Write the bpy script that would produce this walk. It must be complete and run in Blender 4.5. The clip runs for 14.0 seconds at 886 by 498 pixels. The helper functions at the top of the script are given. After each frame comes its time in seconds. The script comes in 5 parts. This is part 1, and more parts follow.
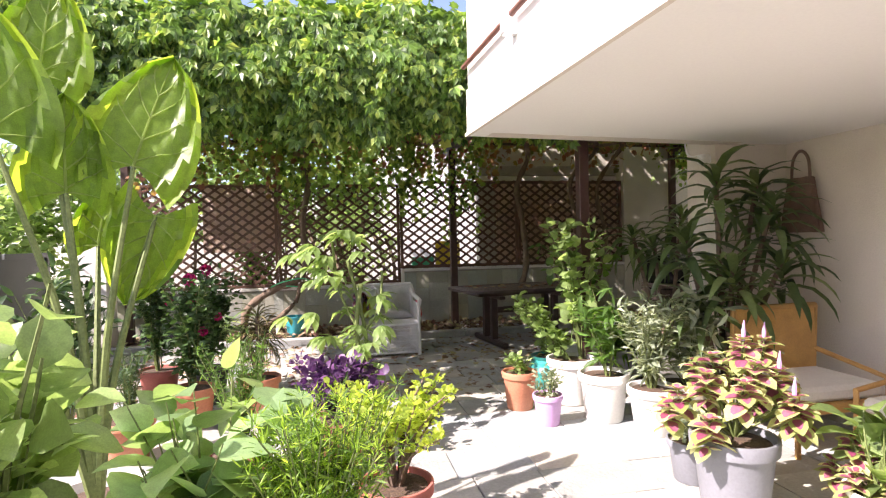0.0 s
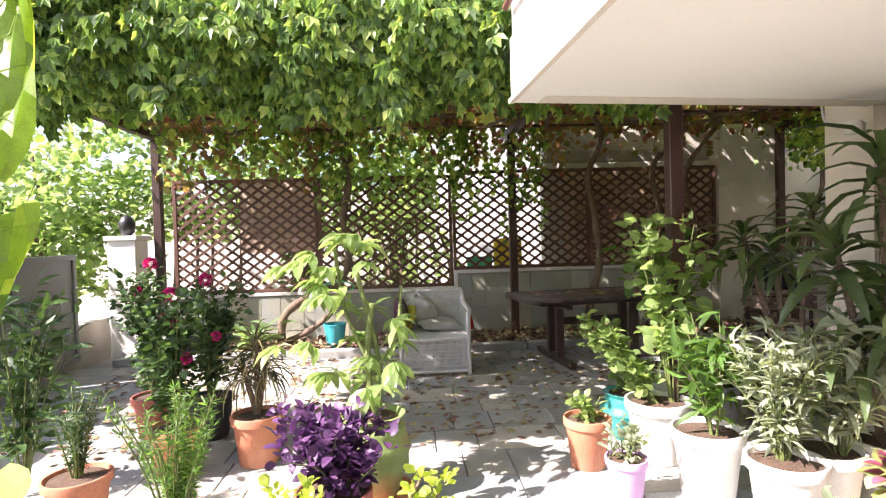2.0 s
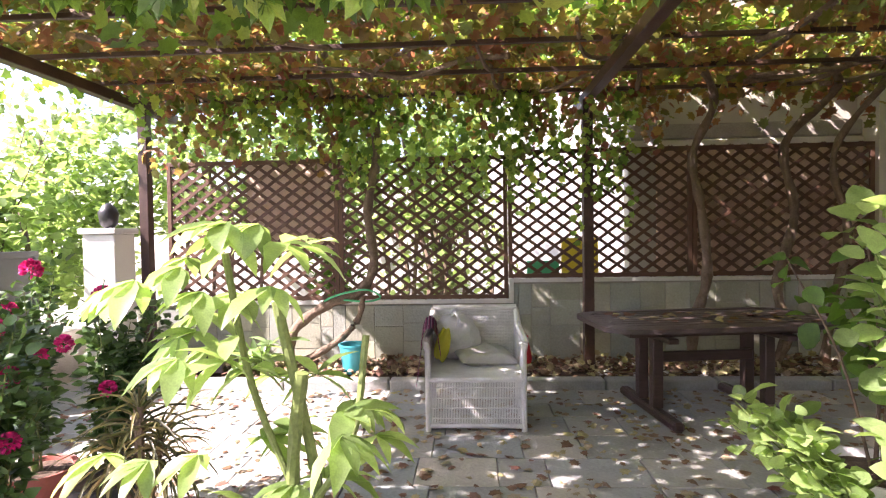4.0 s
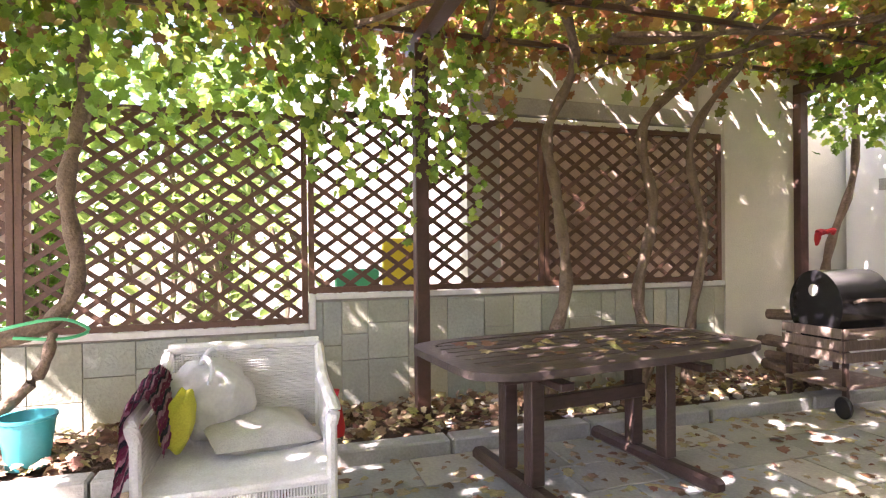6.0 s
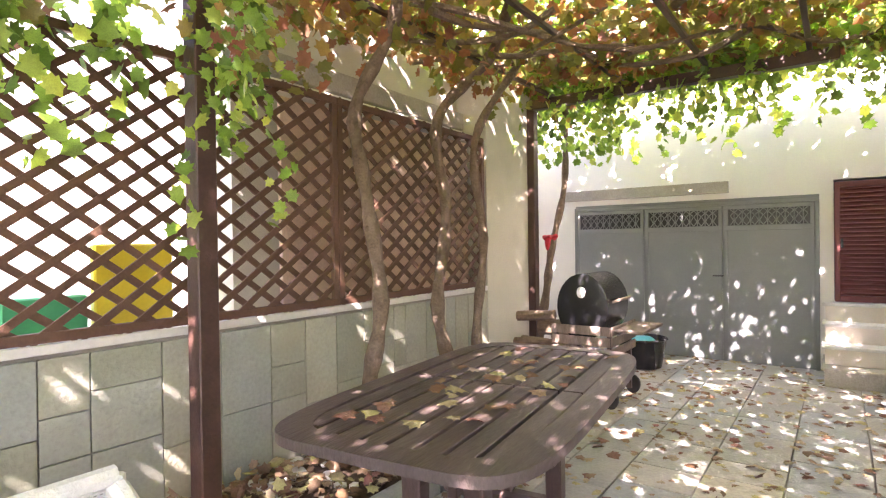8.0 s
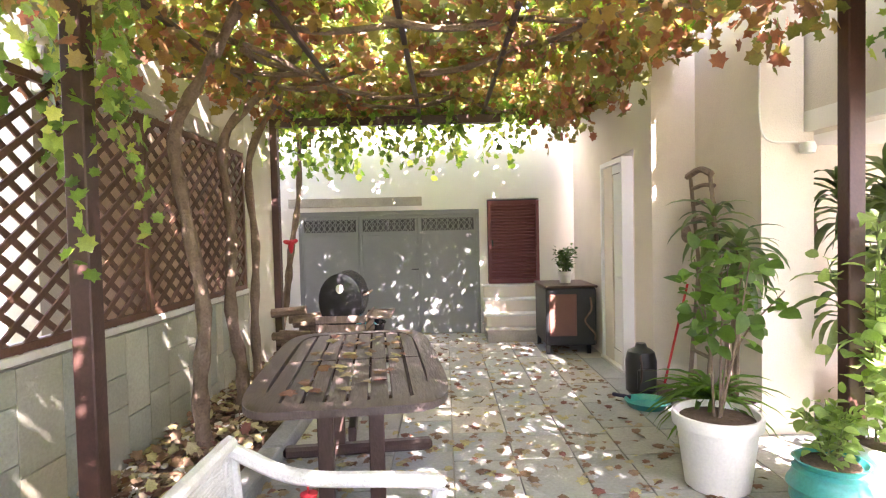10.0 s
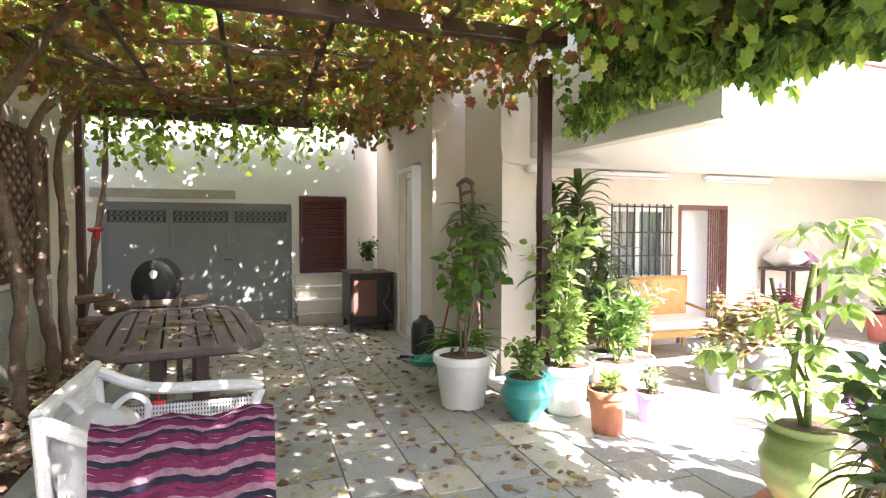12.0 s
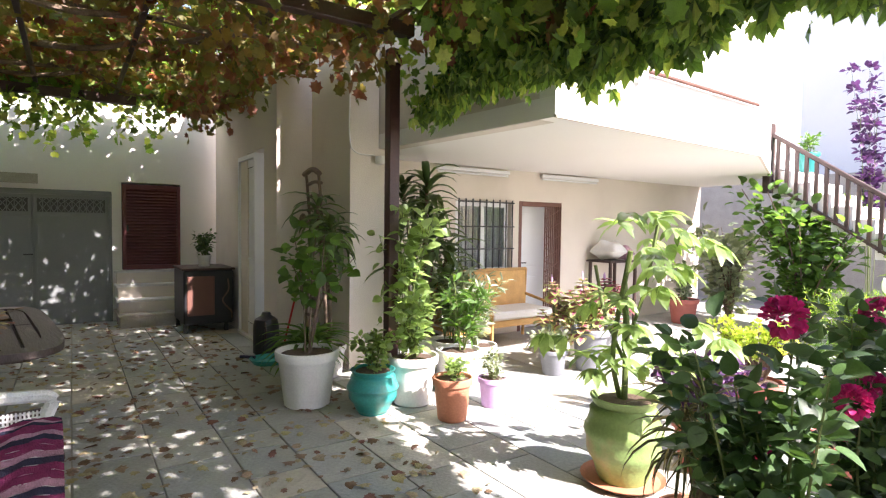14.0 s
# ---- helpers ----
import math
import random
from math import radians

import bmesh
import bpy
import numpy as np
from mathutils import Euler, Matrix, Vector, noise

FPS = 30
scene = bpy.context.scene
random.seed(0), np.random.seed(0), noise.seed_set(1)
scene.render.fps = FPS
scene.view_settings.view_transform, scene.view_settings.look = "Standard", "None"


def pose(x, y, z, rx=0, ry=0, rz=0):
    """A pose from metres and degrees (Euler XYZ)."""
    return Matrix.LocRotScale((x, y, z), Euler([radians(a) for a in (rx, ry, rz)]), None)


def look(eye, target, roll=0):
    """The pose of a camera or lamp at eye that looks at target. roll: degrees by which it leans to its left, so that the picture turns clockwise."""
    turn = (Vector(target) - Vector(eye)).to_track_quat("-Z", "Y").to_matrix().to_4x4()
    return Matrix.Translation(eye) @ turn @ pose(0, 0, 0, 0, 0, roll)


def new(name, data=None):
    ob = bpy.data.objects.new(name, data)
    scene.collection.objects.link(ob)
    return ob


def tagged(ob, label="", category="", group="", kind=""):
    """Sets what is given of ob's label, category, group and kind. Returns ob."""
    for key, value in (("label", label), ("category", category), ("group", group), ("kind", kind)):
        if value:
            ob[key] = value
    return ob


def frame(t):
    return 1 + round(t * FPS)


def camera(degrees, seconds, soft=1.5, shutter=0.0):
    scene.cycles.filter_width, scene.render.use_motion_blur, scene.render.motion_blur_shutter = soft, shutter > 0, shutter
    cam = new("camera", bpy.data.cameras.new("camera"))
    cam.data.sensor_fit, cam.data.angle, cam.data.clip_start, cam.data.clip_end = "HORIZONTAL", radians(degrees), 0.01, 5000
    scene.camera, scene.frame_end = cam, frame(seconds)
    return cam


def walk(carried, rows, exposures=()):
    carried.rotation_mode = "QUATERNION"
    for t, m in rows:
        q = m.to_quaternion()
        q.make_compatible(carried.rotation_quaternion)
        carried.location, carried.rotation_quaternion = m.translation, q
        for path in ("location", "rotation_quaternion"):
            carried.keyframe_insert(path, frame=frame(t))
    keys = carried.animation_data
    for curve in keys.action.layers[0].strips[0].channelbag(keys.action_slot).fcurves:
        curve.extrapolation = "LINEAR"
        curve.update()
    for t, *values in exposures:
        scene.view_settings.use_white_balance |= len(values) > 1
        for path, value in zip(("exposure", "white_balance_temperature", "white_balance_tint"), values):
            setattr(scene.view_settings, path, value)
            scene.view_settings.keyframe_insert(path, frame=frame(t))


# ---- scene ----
cam = camera(77.7, 14.0, soft=1.2)
PATH = [
    (0, (-1.04, -8.665, 1.394), (-0.654, -6.703, 1.362), -1.3),
    (0.5, (-1.011, -8.595, 1.397), (-0.621, -6.633, 1.365), -1.3),
    (1, (-0.934, -8.341, 1.412), (-0.541, -6.381, 1.376), -1.5),
    (1.5, (-0.796, -8.043, 1.397), (-0.456, -6.072, 1.369), -1.8),
    (2, (-0.649, -7.677, 1.459), (-0.523, -5.682, 1.407), -1.7),
    (2.2, (-0.59, -7.531, 1.484), (-0.55, -5.526, 1.422), -1.7),
    (4.5, (-0.375, -5.542, 1.408), (-0.485, -3.546, 1.363), -0.9),
    (5, (-0.329, -5.094, 1.348), (-0.283, -3.094, 1.321), -0.7),
    (5.5, (-0.299, -4.684, 1.28), (0.022, -2.71, 1.276), -0.5),
    (5.8, (-0.254, -4.414, 1.282), (0.232, -2.474, 1.282), -0.5),
    (6.5, (-0.298, -3.838, 1.344), (0.526, -2.016, 1.32), -0.7),
    (7, (-0.365, -3.454, 1.316), (0.749, -1.793, 1.308), -1),
    (7.2, (-0.392, -3.3, 1.305), (0.838, -1.704, 1.303), -1),
    (9.3, (-1.381, -2.165, 1.447), (0.589, -1.825, 1.396), -0.5),
    (9.5, (-1.508, -2.137, 1.435), (0.477, -1.901, 1.386), -0.7),
    (10, (-1.833, -2.057, 1.494), (0.166, -2.052, 1.432), -1.3),
    (10.5, (-2.146, -2.023, 1.406), (-0.158, -2.238, 1.357), -0.4),
    (11, (-2.469, -2.011, 1.444), (-0.523, -2.47, 1.385), -0.2),
    (11.5, (-2.691, -2.014, 1.44), (-0.768, -2.561, 1.375), -0.2),
    (12, (-2.837, -2.009, 1.425), (-0.946, -2.658, 1.354), 0.1),
    (12.5, (-2.89, -2.043, 1.397), (-1.054, -2.832, 1.326), 0.3),
    (13, (-2.858, -2.071, 1.399), (-1.101, -3.024, 1.321), 0.5),
    (13.5, (-2.806, -2.088, 1.387), (-1.115, -3.155, 1.309), 0.7),
    (14, (-2.778, -2.1, 1.379), (-1.122, -3.219, 1.3), 0.7),
]
walk(cam, [(t, look(eye, target, roll)) for t, eye, target, roll in PATH],
     [(0, 1.58, 6550, 30), (2.2, 2.05, 6500, 30), (4.3, 2.5, 6500, 36), (5.5, 3.1, 6600, 38), (6.5, 3.65, 6600, 36), (7.2, 3.9, 6600, 36), (9.3, 3.95, 6550, 36), (10.5, 3.65, 6450, 33), (12, 3.0, 6350, 28), (14, 2.1, 6300, 26)])

# ---- light ----
SUN_EL, SUN_FROM = 44.0, (-0.945, -0.33)
world = bpy.data.worlds.new("sky_world")
scene.world = world
world.use_nodes = True
wn = world.node_tree.nodes
wn.clear()
sky = wn.new("ShaderNodeTexSky")
sky.sky_type, sky.sun_disc = "NISHITA", False
sky.sun_elevation = radians(SUN_EL)
sky.sun_rotation = math.atan2(SUN_FROM[0], SUN_FROM[1])
sky.air_density, sky.dust_density = 1.0, 1.6
bg = wn.new("ShaderNodeBackground")
bg.inputs["Strength"].default_value = 0.115
wo = wn.new("ShaderNodeOutputWorld")
world.node_tree.links.new(sky.outputs[0], bg.inputs[0])
world.node_tree.links.new(bg.outputs[0], wo.inputs[0])
sun = new("sun", bpy.data.lights.new("sun", "SUN"))
sun.data.energy, sun.data.angle, sun.data.color = 5.0, radians(0.55), (1.0, 0.95, 0.86)
k = 1 / math.hypot(*SUN_FROM)
sun.matrix_world = look((SUN_FROM[0] * k * 10, SUN_FROM[1] * k * 10, 10 * math.tan(radians(SUN_EL))), (0, 0, 0))

# ---- materials ----
MATS = {}


def mat(name, base, rough=0.7, var=0.12, scale=6.0, bump=0.25, fine=60.0, metal=0.0, spot=None, spot_amt=0.0,
        spot_scale=2.0, island=0.0, per_object=0.0, hue=None, trans=0.0, trans_col=None, coat=0.0, stretch=(1, 1, 1)):
    """A two-scale procedural surface. island: brightness change from piece to piece; hue: a second colour mixed in by piece."""
    m = bpy.data.materials.new(name)
    m.use_nodes = True
    nt = m.node_tree
    N, L = nt.nodes, nt.links
    b = N["Principled BSDF"]
    out = N["Material Output"]
    tc = N.new("ShaderNodeTexCoord")
    mp = N.new("ShaderNodeMapping")
    mp.inputs["Scale"].default_value = stretch
    L.new(tc.outputs["Object"], mp.inputs[0])
    n1 = N.new("ShaderNodeTexNoise")
    n1.inputs["Scale"].default_value, n1.inputs["Detail"].default_value = scale, 3
    n2 = N.new("ShaderNodeTexNoise")
    n2.inputs["Scale"].default_value, n2.inputs["Detail"].default_value = fine, 2
    L.new(mp.outputs[0], n1.inputs[0])
    L.new(mp.outputs[0], n2.inputs[0])
    ad = N.new("ShaderNodeMath")
    ad.operation = "ADD"
    L.new(n1.outputs[0], ad.inputs[0])
    L.new(n2.outputs[0], ad.inputs[1])
    mr = N.new("ShaderNodeMapRange")
    mr.inputs[1].default_value, mr.inputs[2].default_value = 0.6, 1.4
    mr.inputs[3].default_value, mr.inputs[4].default_value = 1 - var * 2, 1 + var * 2
    L.new(ad.outputs[0], mr.inputs[0])
    col = N.new("ShaderNodeRGB")
    col.outputs[0].default_value = (*base, 1)
    src = col.outputs[0]

    def rnd():
        if per_object:
            return N.new("ShaderNodeObjectInfo").outputs["Random"]
        return N.new("ShaderNodeNewGeometry").outputs["Random Per Island"]

    if hue:
        cr = N.new("ShaderNodeValToRGB")
        cr.color_ramp.elements[0].color = (*base, 1)
        cr.color_ramp.elements[1].color = (*hue[-1], 1)
        for i, h in enumerate(hue[:-1]):
            e = cr.color_ramp.elements.new((i + 1) / len(hue))
            e.color = (*h, 1)
        L.new(rnd(), cr.inputs[0])
        src = cr.outputs[0]
    hs = N.new("ShaderNodeHueSaturation")
    L.new(src, hs.inputs["Color"])
    L.new(mr.outputs[0], hs.inputs["Value"])
    src = hs.outputs[0]
    amt = island or per_object
    if amt:
        m2 = N.new("ShaderNodeMapRange")
        m2.inputs[3].default_value, m2.inputs[4].default_value = 1 - amt, 1 + amt
        L.new(rnd(), m2.inputs[0])
        h2 = N.new("ShaderNodeHueSaturation")
        L.new(src, h2.inputs["Color"])
        L.new(m2.outputs[0], h2.inputs["Value"])
        src = h2.outputs[0]
    if spot:
        n3 = N.new("ShaderNodeTexNoise")
        n3.inputs["Scale"].default_value, n3.inputs["Detail"].default_value = spot_scale, 5
        L.new(tc.outputs["Object"], n3.inputs[0])
        m3 = N.new("ShaderNodeMapRange")
        m3.inputs[1].default_value, m3.inputs[2].default_value = 0.5, 0.68
        m3.inputs[4].default_value = spot_amt
        L.new(n3.outputs[0], m3.inputs[0])
        mx = N.new("ShaderNodeMixRGB")
        mx.inputs[2].default_value = (*spot, 1)
        L.new(m3.outputs[0], mx.inputs[0])
        L.new(src, mx.inputs[1])
        src = mx.outputs[0]
    L.new(src, b.inputs["Base Color"])
    b.inputs["Roughness"].default_value = rough
    b.inputs["Metallic"].default_value = metal
    b.inputs["Coat Weight"].default_value = coat
    if bump:
        bp = N.new("ShaderNodeBump")
        bp.inputs["Strength"].default_value, bp.inputs["Distance"].default_value = bump, 0.01
        L.new(ad.outputs[0], bp.inputs["Height"])
        L.new(bp.outputs[0], b.inputs["Normal"])
    if trans:
        tr = N.new("ShaderNodeBsdfTranslucent")
        g = N.new("ShaderNodeMixRGB")
        g.blend_type, g.inputs[0].default_value = "MULTIPLY", 1
        g.inputs[2].default_value = (*(trans_col or (2.3, 2.2, 1.1)), 1)
        L.new(src, g.inputs[1])
        L.new(g.outputs[0], tr.inputs[0])
        ms = N.new("ShaderNodeMixShader")
        ms.inputs[0].default_value = trans
        L.new(b.outputs[0], ms.inputs[1])
        L.new(tr.outputs[0], ms.inputs[2])
        L.new(ms.outputs[0], out.inputs[0])
    MATS[name] = m
    return m


def leafmat(name, base, *hue, trans=0.5, rough=0.5, tc=None):
    return mat(name, base, rough, 0.12, 30, 0.1, 200, island=0.3, hue=hue or None, trans=trans, trans_col=tc)


STUCCO = mat("cream_stucco", (0.66, 0.6, 0.52), 0.9, 0.03, 1.5, 0.35, 90, spot=(0.42, 0.36, 0.3), spot_amt=0.15)
STUCCO_G = mat("grey_green_stucco", (0.55, 0.53, 0.44), 0.9, 0.04, 1.5, 0.35, 90, spot=(0.4, 0.4, 0.32), spot_amt=0.3)
WHITE = mat("white_paint", (0.78, 0.76, 0.72), 0.7, 0.02, 2, 0.1, 60, spot=(0.6, 0.57, 0.5), spot_amt=0.12)
WHITEMET = mat("white_lacquer", (0.75, 0.76, 0.76), 0.35, 0.02, 2, 0.02, 60)
SOFFIT = mat("white_soffit", (0.83, 0.81, 0.77), 0.85, 0.015, 0.8, 0.12, 70)
MARBLE = mat("white_marble", (0.66, 0.65, 0.62), 0.45, 0.06, 5, 0.08, 30, spot=(0.4, 0.39, 0.36), spot_amt=0.3, spot_scale=5)
GROUT = mat("cement_grout", (0.33, 0.31, 0.27), 0.95, 0.08, 8, 0.4, 90, spot=(0.2, 0.19, 0.15), spot_amt=0.4)
SLATE = mat("grey_slate", (0.31, 0.325, 0.3), 0.62, 0.1, 5, 0.5, 45, per_object=0.16, spot=(0.37, 0.34, 0.27), spot_amt=0.5, spot_scale=1.6,
            hue=((0.36, 0.36, 0.32), (0.27, 0.3, 0.3), (0.42, 0.39, 0.32)))
WALLSLATE = mat("green_grey_stone", (0.33, 0.35, 0.27), 0.7, 0.08, 4, 0.5, 45, per_object=0.13, spot=(0.36, 0.34, 0.25), spot_amt=0.5, spot_scale=2.2,
                hue=((0.38, 0.38, 0.3), (0.29, 0.32, 0.29), (0.42, 0.4, 0.29)))
CURB = mat("grey_kerb_concrete", (0.33, 0.34, 0.32), 0.85, 0.1, 5, 0.4, 70, spot=(0.2, 0.2, 0.17), spot_amt=0.4)
SOIL = mat("dark_soil", (0.085, 0.055, 0.035), 0.95, 0.25, 12, 0.9, 70)
LATT = mat("brown_lattice_wood", (0.115, 0.058, 0.036), 0.6, 0.12, 9, 0.3, 60, island=0.15, stretch=(1, 1, 1))
DARKPOST = mat("dark_brown_steel", (0.055, 0.028, 0.022), 0.45, 0.15, 8, 0.15, 60, spot=(0.12, 0.06, 0.04), spot_amt=0.4)
REDPOST = mat("red_brown_steel", (0.06, 0.024, 0.02), 0.45, 0.12, 8, 0.15, 60)
DARKWOOD = mat("dark_stained_teak", (0.06, 0.036, 0.03), 0.42, 0.15, 6, 0.3, 50, island=0.2, spot=(0.14, 0.1, 0.08), spot_amt=0.15, stretch=(0.3, 2, 1))
BARK = mat("vine_bark", (0.16, 0.115, 0.08), 0.9, 0.2, 12, 0.9, 60)
STEMG = mat("green_stem", (0.13, 0.17, 0.05), 0.6, 0.15, 20, 0.2, 80)
GATE = mat("grey_gate_paint", (0.19, 0.205, 0.2), 0.45, 0.03, 2, 0.05, 50, spot=(0.24, 0.24, 0.22), spot_amt=0.25)
BLACK = mat("black_iron", (0.02, 0.02, 0.022), 0.4, 0.1, 8, 0.1, 60)
BLACKPL = mat("black_enamel", (0.018, 0.018, 0.02), 0.22, 0.05, 8, 0.02, 60)
SHUT = mat("red_brown_shutter_paint", (0.14, 0.035, 0.035), 0.5, 0.06, 5, 0.1, 60)
WICKW = mat("white_painted_wicker", (0.68, 0.68, 0.66), 0.6, 0.07, 8, 0.5, 120, spot=(0.4, 0.38, 0.33), spot_amt=0.3, spot_scale=9)
RATTAN = mat("honey_rattan", (0.52, 0.3, 0.1), 0.55, 0.12, 8, 0.4, 120, island=0.15)
TERRA = mat("terracotta", (0.5, 0.2, 0.11), 0.75, 0.08, 4, 0.15, 60, spot=(0.6, 0.36, 0.26), spot_amt=0.3)
TERRAR = mat("red_terracotta", (0.42, 0.13, 0.1), 0.7, 0.08, 4, 0.15, 60)
POTW = mat("white_plastic_pot", (0.72, 0.71, 0.67), 0.6, 0.05, 4, 0.1, 60, spot=(0.5, 0.46, 0.38), spot_amt=0.3)
POTG = mat("grey_plastic_pot", (0.2, 0.21, 0.23), 0.5, 0.05, 4, 0.08, 60)
POTP = mat("lilac_plastic_pot", (0.52, 0.33, 0.58), 0.5, 0.04, 4, 0.05, 60)
POTT = mat("turquoise_glazed_pot", (0.03, 0.3, 0.27), 0.3, 0.1, 4, 0.1, 60, coat=0.4)
POTGREEN = mat("green_washed_clay", (0.2, 0.29, 0.09), 0.55, 0.1, 3, 0.15, 60, spot=(0.42, 0.2, 0.12), spot_amt=0.7, spot_scale=3)
POTD = mat("dark_plastic_pot", (0.05, 0.05, 0.05), 0.6, 0.1, 4, 0.1, 60)
TEALB = mat("teal_bucket_plastic", (0.03, 0.34, 0.4), 0.4, 0.05, 4, 0.03, 60)
CLOTH = mat("grey_cotton", (0.5, 0.5, 0.48), 0.95, 0.1, 9, 0.5, 150)
PINKR = mat("wine_red_weave", (0.22, 0.03, 0.1), 0.9, 0.2, 30, 0.6, 250)
NAVYR = mat("dark_blue_weave", (0.03, 0.03, 0.06), 0.9, 0.2, 30, 0.6, 250)
PALER = mat("pale_pink_weave", (0.45, 0.26, 0.33), 0.9, 0.2, 30, 0.6, 250)
YELC = mat("yellow_green_cloth", (0.5, 0.5, 0.06), 0.9, 0.1, 9, 0.4, 150)
REDC = mat("red_cloth", (0.5, 0.02, 0.03), 0.8, 0.1, 9, 0.3, 150)
BRNC = mat("brown_cloth", (0.17, 0.11, 0.08), 0.95, 0.15, 9, 0.5, 150)
BAGM = mat("white_plastic_film", (0.7, 0.71, 0.72), 0.35, 0.05, 12, 0.3, 60, trans=0.45, trans_col=(1.1, 1.1, 1.1))
CONC = mat("old_cement", (0.38, 0.35, 0.3), 0.9, 0.1, 5, 0.5, 60)
PANEL = mat("weathered_brown_board", (0.7, 0.54, 0.42), 0.8, 0.08, 3, 0.3, 60, spot=(0.3, 0.16, 0.12), spot_amt=0.4)
BROWNPAINT = mat("brown_paint", (0.16, 0.07, 0.05), 0.55, 0.06, 5, 0.15, 60)
TEAK = mat("weathered_grey_teak", (0.075, 0.056, 0.05), 0.5, 0.15, 6, 0.35, 50, per_object=0.15, spot=(0.09, 0.06, 0.05), spot_amt=0.5, stretch=(0.3, 2, 1))
RUST = mat("worn_grey_wood", (0.2, 0.15, 0.12), 0.85, 0.2, 9, 0.5, 60, stretch=(3, 3, .6))
ROOF = mat("clay_roof_tile", (0.36, 0.14, 0.09), 0.85, 0.15, 5, 0.4, 60, island=0.2)
L_VINE = leafmat("vine_leaf", (0.09, 0.17, 0.045), (0.14, 0.25, 0.06), (0.18, 0.28, 0.07), (0.28, 0.32, 0.09), trans=0.5, rough=0.42)
L_CREEP = leafmat("creeper_leaf", (0.06, 0.125, 0.03), (0.1, 0.19, 0.045), (0.15, 0.26, 0.06), (0.24, 0.3, 0.08), trans=0.4, rough=0.38)
L_MIX = leafmat("autumn_vine_leaf", (0.14, 0.16, 0.045), (0.19, 0.2, 0.055), (0.3, 0.22, 0.07), (0.24, 0.1, 0.06), (0.18, 0.072, 0.055), (0.13, 0.18, 0.055), (0.15, 0.068, 0.05), trans=0.45, tc=(2.1, 2.0, 1.4))
L_DRY = mat("fallen_leaf", (0.2, 0.1, 0.045), 0.8, 0.2, 20, 0.3, 150, island=0.3, hue=((0.26, 0.18, 0.11), (0.2, 0.08, 0.06), (0.31, 0.25, 0.15), (0.33, 0.3, 0.13), (0.24, 0.19, 0.14)))
TOYY = mat("yellow_plastic", (0.75, 0.6, 0.03), 0.4, 0.04, 4, 0.05, 60)
TOYG = mat("green_plastic", (0.05, 0.45, 0.2), 0.4, 0.04, 4, 0.05, 60)
L_GREEN = leafmat("mid_green_leaf", (0.06, 0.13, 0.025), (0.09, 0.18, 0.04))
L_LIME = leafmat("lime_green_leaf", (0.15, 0.23, 0.075), (0.22, 0.3, 0.12), rough=0.35, tc=(2.2, 2.2, 1.4))
L_DARK = leafmat("dark_green_leaf", (0.035, 0.08, 0.025), (0.06, 0.12, 0.035), trans=0.22)
L_BIG = leafmat("elephant_ear_leaf", (0.12, 0.23, 0.03), (0.21, 0.3, 0.035), trans=0.55, rough=0.4)
L_HOSTA = leafmat("pale_green_leaf", (0.18, 0.29, 0.13), (0.23, 0.34, 0.16), trans=0.35, rough=0.4)
L_GREY = leafmat("silver_green_leaf", (0.2, 0.25, 0.17), (0.26, 0.3, 0.22), trans=0.3)
L_PURP = leafmat("purple_leaf", (0.07, 0.03, 0.09), (0.11, 0.045, 0.12), trans=0.25, tc=(1.4, 1, 1.6))
L_YEL = leafmat("yellow_green_leaf", (0.24, 0.34, 0.05), (0.36, 0.43, 0.09), rough=0.4)
L_COL = leafmat("coleus_leaf_margin", (0.33, 0.4, 0.12), (0.46, 0.45, 0.22), trans=0.35, tc=(1.3, 1.3, 1.0))
L_COLM = leafmat("coleus_leaf_centre", (0.3, 0.05, 0.13), (0.38, 0.14, 0.2), (0.2, 0.04, 0.08), trans=0.25, tc=(1.5, 1.0, 1.1))
L_RED = leafmat("dark_red_leaf", (0.2, 0.04, 0.05), (0.27, 0.1, 0.09), trans=0.3, tc=(1.6, 1, 1))
L_VAR = leafmat("dracaena_leaf", (0.06, 0.11, 0.04), (0.12, 0.17, 0.07), trans=0.3, rough=0.4)
L_YUC = leafmat("dry_yucca_leaf", (0.07, 0.07, 0.035), (0.13, 0.14, 0.06), (0.3, 0.24, 0.13), trans=0.25)
L_FIR = leafmat("conifer_scale_leaf", (0.05, 0.12, 0.02), (0.12, 0.22, 0.03), (0.26, 0.38, 0.05), rough=0.5)
VEIN = mat("pale_leaf_vein", (0.24, 0.33, 0.08), 0.5, 0.05, 20, 0.05, 100, trans=0.5, trans_col=(1.6, 1.6, 1.0))
FLOWER = mat("magenta_petal", (0.6, 0.03, 0.2), 0.6, 0.1, 20, 0.1, 100, island=0.25, trans=0.3, trans_col=(1.2, 1, 1))
GLASS = bpy.data.materials.new("window_glass")
GLASS.use_nodes = True
gb = GLASS.node_tree.nodes["Principled BSDF"]
gb.inputs["Base Color"].default_value = (0.9, 0.95, 0.95, 1)
gb.inputs["Roughness"].default_value, gb.inputs["Transmission Weight"].default_value, gb.inputs["IOR"].default_value = 0.02, 1.0, 1.45

# ---- mesh helpers ----
# The plan is drawn in three frames, each with its own origin and unit: the lattice wall, the paved yard with the house, the gate court.
WALL = Matrix.Identity(4)
YARD = Matrix.Translation((0.06, -0.04, 0)) @ Matrix.Diagonal((0.91, 1, 0.905, 1))
COURT = Matrix.Translation((0.27, -0.5, 0)) @ Matrix.Diagonal((0.83, 0.92, 0.915, 1))
plan = [WALL]


